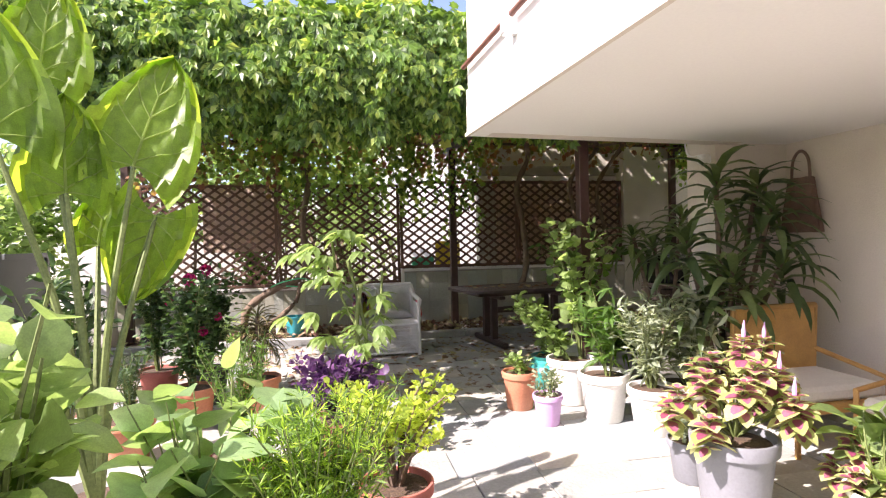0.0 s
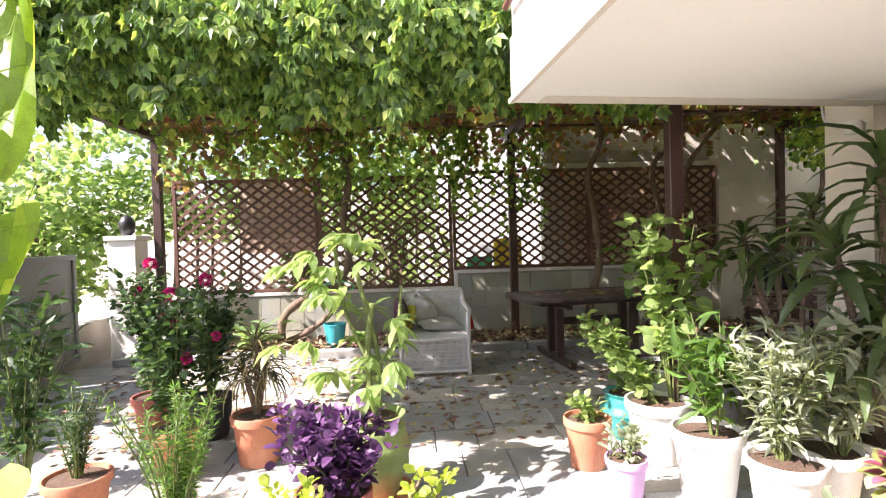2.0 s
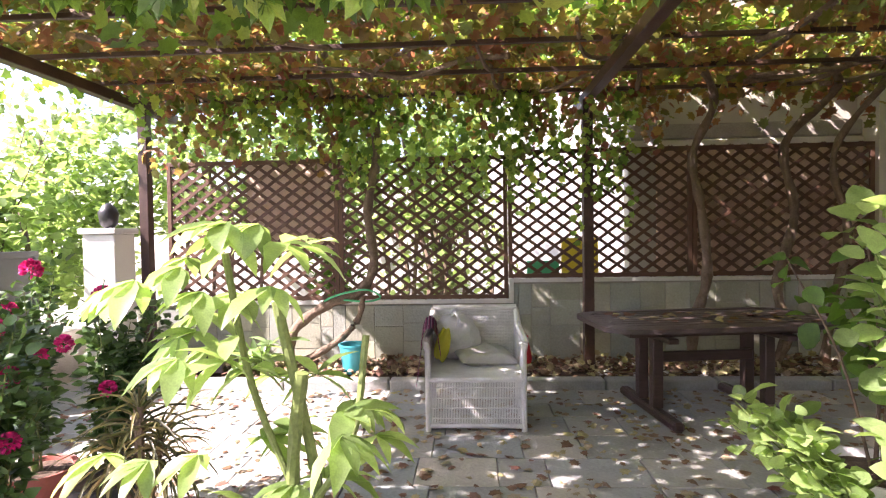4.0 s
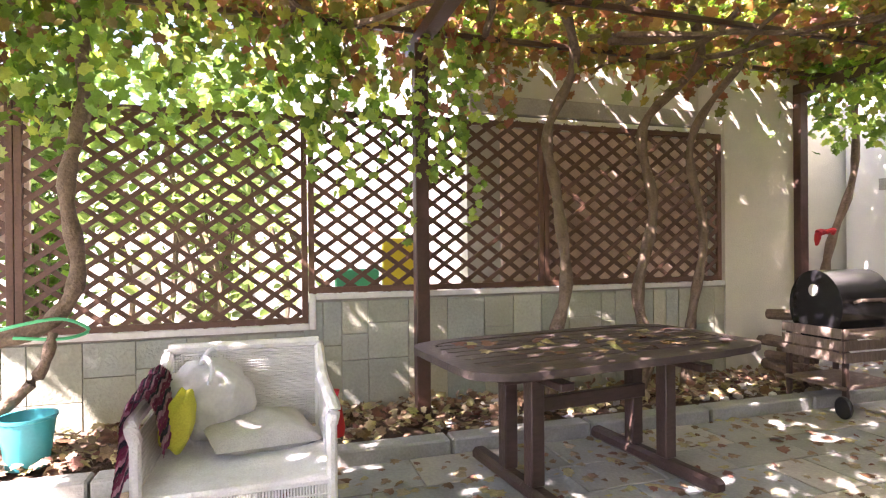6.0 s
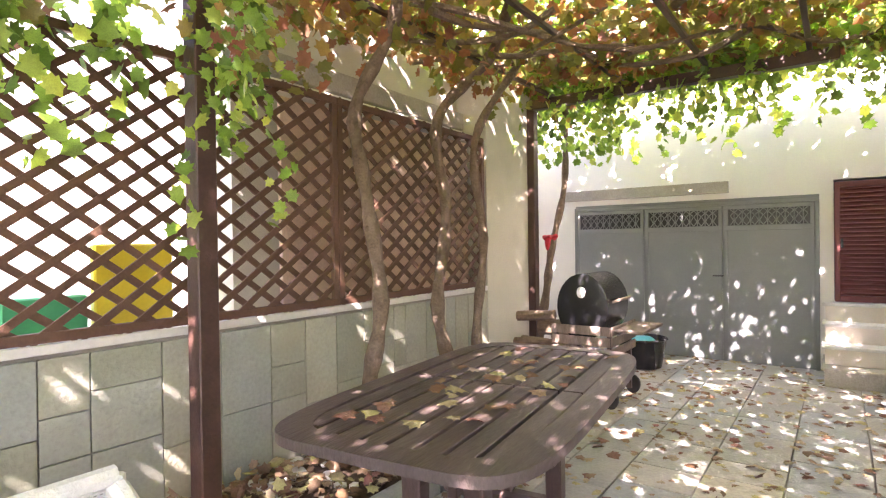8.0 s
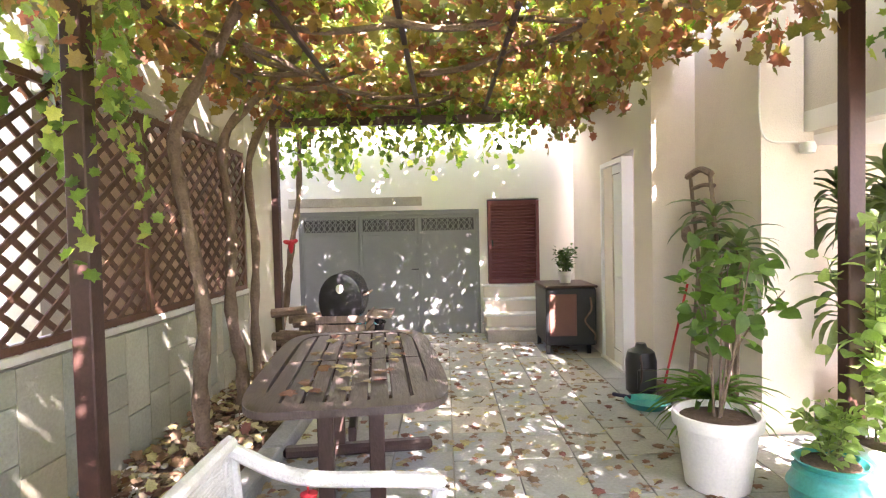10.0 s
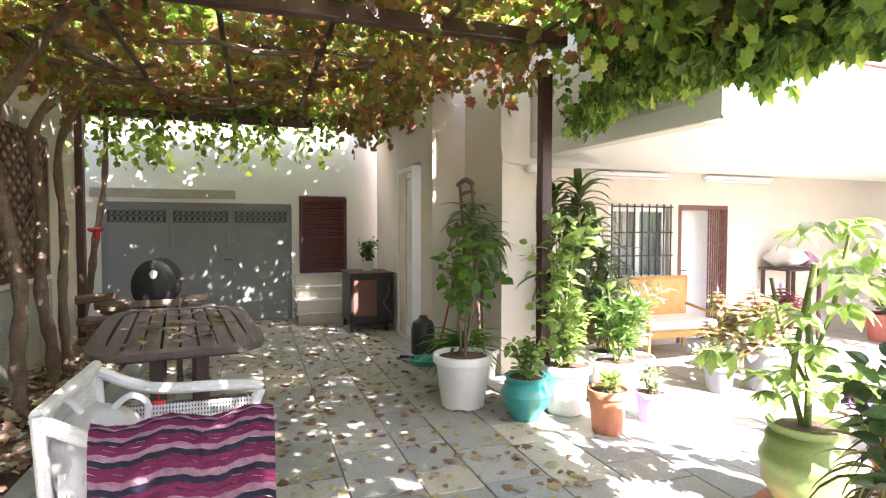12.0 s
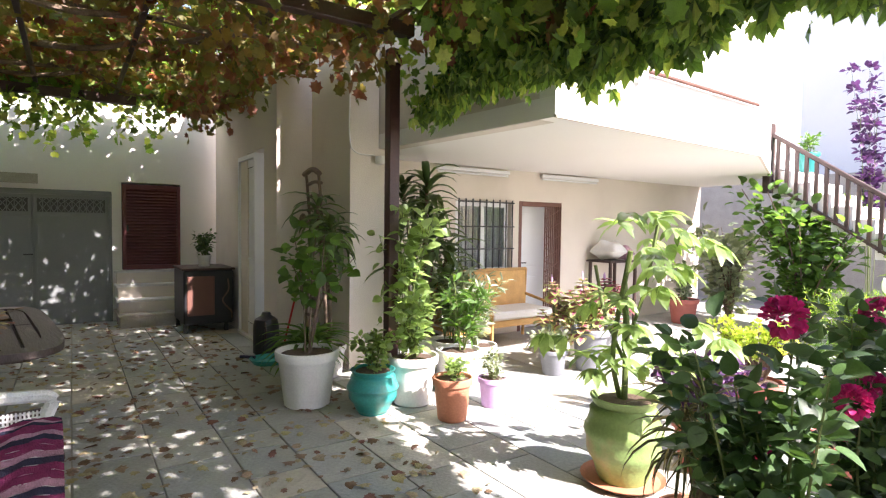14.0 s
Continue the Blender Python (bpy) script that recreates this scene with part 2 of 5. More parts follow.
def place(at, rx=0, ry=0, rz=0):
    """Where a thing stands: one drawn in place is fitted to its wall, a loose one keeps its proportions."""
    if plan[0] is WALL or at[1] == 0:
        return plan[0] @ pose(*at, rx, ry, rz)
    return pose(*(plan[0] @ Vector(at)), rx, ry, rz) @ Matrix.Scale(0.905, 4)




def thing(name, at=(0, 0, 0), label="", category="", group="", rz=0.0, kind=""):
    ob = new(name)
    ob.matrix_basis = place(at, 0, 0, rz)
    ob.empty_display_size = 0.1
    return tagged(ob, label, category, group, kind)


def part(name, bm, material, parent=None, label="", smooth=False, at=None):
    me = bpy.data.meshes.new(name)
    bm.to_mesh(me)
    bm.free()
    me.materials.append(material)
    if smooth:
        me.polygons.foreach_set("use_smooth", [True] * len(me.polygons))
        me.set_sharp_from_angle(angle=radians(40))
    ob = new(name, me)
    if parent is not None:
        ob.parent = parent
    if at:
        ob.location = at
    return tagged(ob, label)


def setting(name, bm, material, label="", smooth=False):
    ob = part(name, bm, material, None, label, smooth)
    ob["kind"] = "structure"
    ob.matrix_basis = plan[0]
    return ob


def box(bm, lo, hi, bevel=0.0, m=None):
    lo, hi = Vector(lo), Vector(hi)
    r = bmesh.ops.create_cube(bm, size=1)
    vs = r["verts"]
    bmesh.ops.scale(bm, vec=hi - lo, verts=vs)
    bmesh.ops.translate(bm, vec=(lo + hi) / 2, verts=vs)
    if bevel:
        es = list({e for v in vs for e in v.link_edges})
        o = bmesh.ops.bevel(bm, geom=es, offset=bevel, segments=1, affect="EDGES")
        vs = list({v for f in o["faces"] for v in f.verts} | {v for v in vs if v.is_valid})
    if m is not None:
        bmesh.ops.transform(bm, matrix=m, verts=[v for v in vs if v.is_valid])
    return bm


def boxes(*bs, bevel=0.0):
    bm = bmesh.new()
    for lo, hi in bs:
        box(bm, lo, hi, bevel)
    return bm


def tube(bm, pts, radii, seg=8, cap=True):
    """A tube along points; radii is a number or one for each point."""
    pts = [Vector(p) for p in pts]
    if isinstance(radii, (int, float)):
        radii = [radii] * len(pts)
    rings = []
    ref = Vector((0.31, 0.17, 0.93))
    for i, p in enumerate(pts):
        d = (pts[min(i + 1, len(pts) - 1)] - pts[max(i - 1, 0)]).normalized()
        if abs(d.dot(ref)) > 0.95:
            ref = Vector((0.9, 0.3, 0.1))
        u = d.cross(ref).normalized()
        v = d.cross(u)
        ref = -u.cross(d) if False else ref
        rings.append([bm.verts.new(p + radii[i] * (math.cos(a) * u + math.sin(a) * v)) for a in [2 * math.pi * j / seg for j in range(seg)]])
    for a, b in zip(rings, rings[1:]):
        for j in range(seg):
            bm.faces.new((a[j], a[(j + 1) % seg], b[(j + 1) % seg], b[j]))
    if cap:
        bm.faces.new(rings[0])
        bm.faces.new(rings[-1][::-1])
    return bm


def tubes(*ts, seg=8):
    bm = bmesh.new()
    for pts, r in ts:
        tube(bm, pts, r, seg)
    return bm


def lathe(profile, seg=28, bm=None, c=(0, 0)):
    """Turns (radius, height) points round the z axis."""
    bm = bm or bmesh.new()
    rings = []
    for r, z in profile:
        rings.append([bm.verts.new((c[0] + r * math.cos(2 * math.pi * j / seg), c[1] + r * math.sin(2 * math.pi * j / seg), z)) for j in range(seg)])
    for a, b in zip(rings, rings[1:]):
        for j in range(seg):
            bm.faces.new((a[j], a[(j + 1) % seg], b[(j + 1) % seg], b[j]))
    bm.faces.new(rings[0][::-1])
    bm.faces.new(rings[-1])
    return bm


def smooth_path(pts, n=6):
    """A rounder path through the points."""
    P = [np.array(p, float) for p in pts]
    P = [2 * P[0] - P[1]] + P + [2 * P[-1] - P[-2]]
    out = []
    for a, b, c, d in zip(P, P[1:], P[2:], P[3:]):
        for i in range(n):
            t = i / n
            out.append(0.5 * ((2 * b) + (c - a) * t + (2 * a - 5 * b + 4 * c - d) * t * t + (3 * b - a - 3 * c + d) * t ** 3))
    out.append(P[-2])
    return [tuple(p) for p in out]


def leaf_shape(kind):
    """Outline rings of a leaf of length 1 along x, width along y, with a fold: verts and faces."""
    if kind == "strap":
        xs, ws, zs = (0, .2, .45, .7, .88, 1), (.05, .11, .12, .1, .06, .0), (0, .1, .12, .02, -.12, -.28)
    elif kind == "lance":
        xs, ws, zs = (0, .25, .55, .8, 1), (.04, .15, .16, .09, 0), (0, .03, .02, -.05, -.13)
    elif kind == "ovate":
        xs, ws, zs = (0, .15, .4, .7, .88, 1), (.03, .22, .33, .27, .13, 0), (0, .03, .04, .0, -.05, -.1)
    elif kind == "heart":
        xs, ws, zs = (-.12, .0, .2, .5, .8, 1), (.18, .34, .42, .36, .17, 0), (.03, .02, .02, 0, -.06, -.14)
    elif kind == "creeper":
        v, f = [], []
        for a, L in ((-1.25, .55), (-.62, .85), (0, 1.0), (.62, .85), (1.25, .55)):
            c, n = math.cos(a), math.sin(a)
            k = len(v)
            for u, w, h in ((0, 0, 0), (.55, .25, .05), (1, 0, -.2), (.55, -.25, .05)):
                v.append((L * (u * c - w * n), L * (u * n + w * c), L * h))
            f.append((k, k + 3, k + 2, k + 1))
        return np.array(v), f
    elif kind == "petal":
        xs, ws, zs = (0, .5, 1), (.1, .4, .15), (0, .1, 0)
    elif kind == "needle":
        xs, ws, zs = (0, .6, 1), (.035, .05, 0), (0, 0, -.04)
    else:
        a = [(0, 0), (-.12, .25), (.15, .3), (.12, .52), (.45, .38), (.62, .5), (.7, .25), (1, 0), (.7, -.25), (.62, -.5), (.45, -.38), (.12, -.52), (.15, -.3), (-.12, -.25)]
        v = [(.35, 0, .05)] + [(x, y, -.25 * y * y * 2 - .05 * x) for x, y in a]
        return np.array(v), [(0, i, i % 14 + 1) for i in range(1, 15)]
    v, f = [], []
    for x, w, z in zip(xs, ws, zs):
        v += [(x, w, z + w * .3), (x, 0, z), (x, -w, z + w * .3)]
    for i in range(len(xs) - 1):
        a = 3 * i
        f += [(a, a + 3, a + 4, a + 1), (a + 1, a + 4, a + 5, a + 2)]
    return np.array(v), f


def leaves(name, material, kind, pos, way, size, parent=None, label="", up=(0, 0, 1), jitter=0.5, wide=1.0, stuff=True, seed=None, smooth=True):
    """One mesh of many leaves: places, the way each tip points, sizes."""
    rs = np.random.RandomState(len(pos) if seed is None else seed)
    V, F = leaf_shape(kind)
    V = V * (1, wide, 1)
    pos, way = np.asarray(pos, float), np.asarray(way, float)
    n = len(pos)
    way = way + 1e-6
    way /= np.linalg.norm(way, axis=1, keepdims=True)
    nrm = np.tile(np.array(up, float), (n, 1)) + rs.normal(0, jitter, (n, 3))
    side = np.cross(nrm, way)
    side /= np.linalg.norm(side, axis=1, keepdims=True) + 1e-9
    nrm = np.cross(way, side)
    size = np.broadcast_to(np.asarray(size, float), (n,))[:, None, None]
    P = pos[:, None] + size * (V[None, :, 0:1] * way[:, None] + V[None, :, 1:2] * side[:, None] + V[None, :, 2:3] * nrm[:, None])
    k = len(V)
    F = np.array(F)
    fc = (F[None] + (np.arange(n) * k)[:, None, None]).reshape(-1, F.shape[1])
    me = bpy.data.meshes.new(name)
    me.vertices.add(n * k)
    me.vertices.foreach_set("co", P.reshape(-1).astype(np.float32))
    me.loops.add(fc.size)
    me.loops.foreach_set("vertex_index", fc.reshape(-1).astype(np.int32))
    me.polygons.add(len(fc))
    me.polygons.foreach_set("loop_start", np.arange(0, fc.size, F.shape[1], dtype=np.int32))
    me.polygons.foreach_set("use_smooth", np.full(len(fc), smooth))
    me.update(calc_edges=True)
    me.validate()
    me.materials.append(material)
    ob = new(name, me)
    if parent is not None:
        ob.parent = parent
    if stuff:
        ob["kind"] = "stuff"
    return tagged(ob, label)


def rdirs(n, rs, updown=0.3):
    d = rs.normal(0, 1, (n, 3))
    d[:, 2] = d[:, 2] * 0.5 + updown
    return d

# ---- the large structure ----
GX, GY0, GY1 = 7.15, -2.22, 0.58
DW = -3.70           # wall with the white door
CW = -4.25           # wall with the hung chair
PX, PY = 2.18, -4.35  # corner of the pillar
WX = 2.92            # wall with the window
SX, SY, SZ = -0.16, -4.78, 2.36  # corner of the balcony slab


FRONT = ((SX, SY), (0.0, -7.8), (1.02, -10.0))  # the balcony's front, seen from above


bm = bmesh.new()
box(bm, (-60, -60, -0.12), (60, 60, -0.03))
tagged(setting("ground", bm, GROUT, "cement bed of the paved yard"), category="ground")

setting("wall_north_low", boxes(((-4.2, 0.0, -0.03), (0.0, 0.2, 0.69)), ((0.0, 0.0, -0.03), (3.82, 0.2, 0.91))), GROUT, "low garden wall faced with green grey stone slabs")
setting("trim", boxes(((-4.2, -0.035, 0.69), (-0.02, 0.24, 0.735), ), ((-0.02, -0.035, 0.69), (0.03, 0.24, 0.955)), ((0.03, -0.035, 0.912), (3.82, 0.24, 0.955)), bevel=0.004), MARBLE, "worn white marble coping on the low wall")
for lo_, hi_ in (((1.35, 0.3, 0.8), (3.82, 0.5, 4.6)), ((3.824, -0.03, -0.03), (4.75, 0.5, 4.6)), ((4.754, 0.64, -0.03), (7.15, 0.9, 2.9))):
    setting("wall_north_neighbour", boxes((lo_, hi_)), STUCCO_G, "grey green plastered neighbour wall")
setting("trim", boxes(((1.35, 0.2, 2.36), (3.84, 0.3, 2.44)), bevel=0.01), WHITE, "white ledge under a brown band")
setting("trim", boxes(((1.35, 0.22, 2.46), (3.84, 0.3, 2.62)), bevel=0.01), CONC, "beige cornice band")
setting("wall_north_panel", boxes(((1.62, 0.17, 0.955), (3.8, 0.2, 2.32)), ((-2.98, 0.17, 1.28), (-1.86, 0.2, 2.3))), PANEL, "weathered brown board close behind the lattice")

plan[0] = COURT
# gate wall at the east end
bm = boxes(((GX + 0.02, GY1 + 0.03, -0.03), (GX + 0.3, 1.2, 4.2)), ((GX + 0.02, GY0 - 0.03, 1.99), (GX + 0.3, GY1 + 0.03, 4.2)),
           ((GX + 0.02, -2.38, -0.03), (GX + 0.3, GY0 - 0.03, 4.2)), ((GX + 0.02, -5.2, -0.03), (GX + 0.3, -2.38, 0.78)),
           ((GX + 0.02, -3.2, 2.14), (GX + 0.3, -2.38, 4.2)), ((GX + 0.02, -5.2, 0.78), (GX + 0.3, -3.2, 4.2)))
setting("wall_east", bm, WHITE, "white plastered wall with the grey yard gate")
setting("trim", boxes(((GX - 0.06, -1.35, 2.06), (GX + 0.0, 0.75, 2.2))), CONC, "beige cement ledge over the gate")

# house walls on the south side
bm = boxes(((3.35, DW - 0.9, -0.03), (3.9, DW, 4.5)), ((3.9, DW - 0.3, 2.46), (4.75, DW, 4.5)), ((4.75, DW - 0.3, -0.03), (6.9, DW, 4.5)))
setting("wall_south_door", bm, STUCCO, "cream plastered house wall")
plan[0] = YARD
setting("wall_south_corner", boxes(((PX, CW - 0.3, -0.03), (3.55, CW, 4.5)), ((PX, -4.62, -0.03), (WX, CW - 0.3, 2.36))), STUCCO, "cream plastered wall with a pillar edge")
WEST = (((WX, -5.95, -0.03), (WX + 0.25, -4.62, SZ)), ((WX, -6.85, -0.03), (WX + 0.25, -5.95, 0.88)), ((WX, -6.85, 1.9), (WX + 0.25, -5.95, SZ)),
           ((WX, -6.98, -0.03), (WX + 0.25, -6.85, SZ)), ((WX, -7.78, 1.92), (WX + 0.25, -6.98, SZ)), ((WX, -11.2, -0.03), (WX + 0.25, -7.78, SZ)))
for lo_, hi_ in WEST:
    setting("wall_house_west", boxes((lo_, hi_)), STUCCO, "cream plastered house wall under the balcony")
bm = bmesh.new()
pts = [FRONT[0], (PX + 0.2, CW - 0.302), (7, CW - 0.302), (7, -11.2), (2.2, -11.2), FRONT[2], FRONT[1]]
for z0, z1 in ((SZ, SZ + 0.16),):
    a = [bm.verts.new((x, y, z0)) for x, y in pts]
    b = [bm.verts.new((x, y, z1)) for x, y in pts]
    bm.faces.new(a)
    bm.faces.new(b[::-1])
    for i in range(7):
        bm.faces.new((a[i], b[i], b[(i + 1) % 7], a[(i + 1) % 7]))
bmesh.ops.recalc_face_normals(bm, faces=bm.faces)
tagged(setting("ceiling", bm, SOFFIT, "smooth white underside of the balcony"), category="ceiling")


def strip(bm, p, q, t, z0, z1, side=1):
    """A wall of thickness t from p to q."""
    d = Vector((q[0] - p[0], q[1] - p[1])).normalized()
    n = Vector((-d.y, d.x)) * t * side
    vs = [(p[0], p[1]), (q[0], q[1]), (q[0] + n.x, q[1] + n.y), (p[0] + n.x, p[1] + n.y)]
    a = [bm.verts.new((x, y, z0)) for x, y in vs]
    b = [bm.verts.new((x, y, z1)) for x, y in vs]
    bm.faces.new(a)
    bm.faces.new(b[::-1])
    for i in range(4):
        bm.faces.new((a[i], b[i], b[(i + 1) % 4], a[(i + 1) % 4]))
    bmesh.ops.recalc_face_normals(bm, faces=bm.faces)
    return bm


c0, c2 = FRONT[0], (PX + 0.2, CW - 0.31)
for p, q in zip(FRONT, FRONT[1:]):
    setting("balcony_band", strip(bmesh.new(), (p[0] - .003, p[1]), (q[0] - .003, q[1]), 0.16, SZ + 0.02, SZ + 0.36, 1), WHITE, "white painted balcony edge band")
    setting("balcony_parapet", strip(bmesh.new(), (p[0] + 0.012, p[1] - .004), (q[0] + 0.012, q[1]), 0.14, SZ + 0.362, SZ + (2.2 if p is FRONT[0] else 0.95), 1), WHITE, "white painted balcony parapet")
    setting("trim", strip(bmesh.new(), (p[0] - 0.02, p[1]), (q[0] - 0.02, q[1]), 0.03, SZ - 0.005, SZ + 0.018, 1), STUCCO, "drip edge under the balcony")
bm = strip(bmesh.new(), (c0[0] + 0.15, c0[1] + 0.002), (c2[0], c2[1] + 0.002), 0.14, SZ - 0.004, SZ + 2.2, -1)
setting("balcony_side", bm, STUCCO, "shaded cream side of the balcony")
setting("wall_house_upper", boxes(((1.2, -11.2, SZ + 0.17), (1.4, -5.2, 5.4))), WHITE, "upper house wall behind the balcony")

plan[0] = WALL
# west fence and the closing walls
setting("wall_west", boxes(((-4.75, -14, -0.03), (-4.6, -0.2, 0.5))), CONC, "low cement wall under the fence")
setting("wall_south_end", boxes(((-4.6, -13.4, -0.03), (7.0, -13.2, 2.4))), CONC, "rough cement boundary wall")
setting("wall_south_house", boxes(((-6.5, -15.2, -0.03), (7.0, -15.0, 7.0))), WHITE, "white house wall beyond the yard")
plan[0] = YARD
setting("wall_south_column", boxes(((-2.2, -13.1, -0.03), (-1.95, -12.85, 4.6))), CONC, "beige column")
plan[0] = WALL
setting("neighbour_ground_wall", boxes(((-9, 3.6, -0.03), (9, 3.8, 2.4))), WHITE, "sunlit white wall of the next garden")

# kerb and flower bed
setting("kerb", boxes(*[((x, -0.95, -0.03), (x + 0.985, -0.8, 0.09)) for x in np.arange(-4.2, 3.9, 1.0)], bevel=0.012), CURB, "grey concrete kerb of the flower bed")
bm = bmesh.new()
bmesh.ops.create_grid(bm, x_segments=120, y_segments=12, size=0.5)
for v in bm.verts:
    v.co = Vector((-4.2 + (v.co.x + .5) * 8.1, -0.8 + (v.co.y + .5) * 0.8, 0.04 + 0.05 * noise.noise(Vector((v.co.x * 60, v.co.y * 6, 0)))))
tagged(setting("flower_bed_soil", bm, SOIL, "dry dark soil of the flower bed", True), category="ground")


# ---- lattice ----
def lattice(x0, x1, z0, z1, label, pitch=0.098, w=0.035, flat=1.36):
    t = thing("lattice_panel", (0, -0.02, 0), label, "fence", "lattice panels on the low wall")
    bm = bmesh.new()
    f = 0.045
    a0, a1, x0, x1 = x0, x1, x0 / flat, x1 / flat
    for s, y in ((1, 0.0), (-1, 0.011)):
        c = (x0 - z1) if s > 0 else (x0 + z0)
        end = (x1 - z0) if s > 0 else (x1 + z1)
        step = pitch * math.sqrt(2)
        while c < end:
            c += step
            if s > 0:
                xa, xb = max(x0, z0 + c), min(x1, z1 + c)
                za, zb = xa - c, xb - c
            else:
                xa, xb = max(x0, c - z1), min(x1, c - z0)
                za, zb = c - xa, c - xb
            if xb - xa < 0.03:
                continue
            xa, xb = xa * flat, xb * flat
            L = math.hypot(xb - xa, zb - za)
            m = Matrix.Translation(((xa + xb) / 2, y, (za + zb) / 2)) @ Matrix.Rotation(-math.atan2(zb - za, xb - xa), 4, "Y")
            box(bm, (-L / 2, -0.005, -w / 2), (L / 2, 0.005, w / 2), 0, m)
    part("slats", bm, LATT, t)["kind"] = "stuff"
    x0, x1 = a0, a1
    for nm, lo, hi in (("top_rail", (x0 - f / 2, -0.012, z1 - f), (x1 + f / 2, 0.022, z1)), ("bottom_rail", (x0 - f / 2, -0.012, z0), (x1 + f / 2, 0.022, z0 + f)),
                       ("stile", (x0 - f / 2, -0.0125, z0 + f), (x0 + f / 2, 0.0225, z1 - f)), ("stile", (x1 - f / 2, -0.0125, z0 + f), (x1 + f / 2, 0.0225, z1 - f))):
        part(nm, boxes((lo, hi), bevel=0.003), LATT, t)
    return t


lattice(-3.78, -1.9, 0.74, 2.29, "brown wooden lattice panel, sunlit, standing on white marble coping")
lattice(-1.85, -0.05, 0.74, 2.29, "brown wooden lattice panel overgrown by green vine leaves")
lattice(0.0, 1.9, 0.96, 2.34, "brown wooden lattice panel behind the dark post")
lattice(1.95, 3.76, 0.96, 2.34, "brown wooden lattice panel in front of a dark red wall")


# ---- pergola ----
pg = thing("pergola", (0, 0, 0), "dark brown steel pergola carrying an old vine", "pergola")
for x, y, r, z1, mt in ((-3.85, -0.35, 0.05, 2.77, DARKPOST), (0.76, -0.36, 0.05, 2.77, DARKPOST), (4.72, -0.06, 0.05, 2.77, DARKPOST), (1.08, -4.21, 0.045, 2.77, REDPOST)):
    part("post", boxes(((x - r, y - r, 0), (x + r, y + r, z1)), bevel=0.006), mt, pg)
for x in (-3.85, 0.78, 4.72):
    y0 = -4.2 if x < 4 else -2.75
    part("beam", boxes(((x - 0.05, y0, 2.77), (x + 0.05, 0.25, 2.87)), bevel=0.006), DARKPOST, pg)
for y in (-0.3, -1.05, -1.8, -2.55, -3.3, -4.05):
    xe = 4.85 if y > -3 else 1.6
    part("rafter", boxes(((-4.1, y - 0.02, 2.872), (xe, y + 0.02, 2.91)), bevel=0.004), DARKPOST, pg)

# ---- vine ----
rs = np.random.RandomState(11)


def bumpy(x, y, s=1.3, a=0.12):
    return a * np.array([noise.noise(Vector((p * s, q * s, 3.1))) for p, q in zip(x, y)])


vine = thing("grape_vine", (0, 0, 0), "old climbing vine with green and autumn red leaves over the pergola", "vine")
n = 23500
x, y = rs.uniform(-4.15, 5.2, n), rs.uniform(-4.3, 0.3, n)
ok = (x < 1.9) | (y > -4.1)
x, y = x[ok], y[ok]
dens = np.array([noise.noise(Vector((p * 1.6, q * 1.6, 8.0))) for p, q in zip(x, y)])
ok = dens + rs.uniform(-0.3, 0.7, len(x)) > -0.1
x, y = x[ok], y[ok]
z = 2.92 + rs.uniform(0, 0.3, len(x)) ** 1.2 + bumpy(x, y)
d = rdirs(len(x), rs, -0.25)
leaves("canopy_leaves", L_MIX, "vine", np.c_[x, y, z], d, rs.uniform(0.06, 0.12, len(x)), vine, jitter=0.9)
n = 17500
x, y = rs.uniform(-4.2, 5.8, n), rs.uniform(-4.5, 0.3, n)
ok = (x < 1.9) | (y > -4.1)
x, y = x[ok], y[ok]
z = 3.06 + rs.uniform(0, 0.2, len(x)) + bumpy(x, y, 1.1, 0.2)
ok = rs.uniform(0, 1, len(x)) < 0.85
leaves("upper_leaves", L_VINE, "vine", np.c_[x, y, z][ok], rdirs(len(x), rs, -0.1)[ok], rs.uniform(0.07, 0.12, ok.sum()), vine, jitter=0.6)
# extra leaves reaching past the rafter ends, added to shade the gate wall
n = 3600
x, y = rs.uniform(4.5, 5.8, n), rs.uniform(-4.0, 0.4, n)
leaves("east_leaves", L_VINE, "vine", np.c_[x, y, 2.93 + rs.uniform(0, .25, n)], rdirs(n, rs, -0.2), rs.uniform(0.07, 0.12, n), vine, jitter=0.6)
# the thick south front
n = 17000
x = rs.uniform(-4.9, 0.9, n)
u = rs.uniform(0, 1, n)
top = 3.16 + bumpy(x, x * 0, 1.7, 0.1)
bot = 2.3 + bumpy(x, x * 0 + 5, 2.0, 0.14) - 0.14 * rs.uniform(0, 1, n) ** 4
z = bot + (top - bot) * u
y = -4.36 - 0.22 * np.sin(np.pi * np.clip(u, 0, 1)) + rs.normal(0, 0.07, n) + bumpy(x * 2, z * 2, 1.5, 0.2)
d = np.c_[rs.normal(0, 0.4, n), rs.normal(-0.35, 0.3, n), rs.normal(-0.9, 0.3, n)]
leaves("front_leaves", L_CREEP, "creeper", np.c_[x, y, z], d, rs.uniform(0.065, 0.115, n), vine, up=(0, -1, 0.5), jitter=0.45, smooth=False)


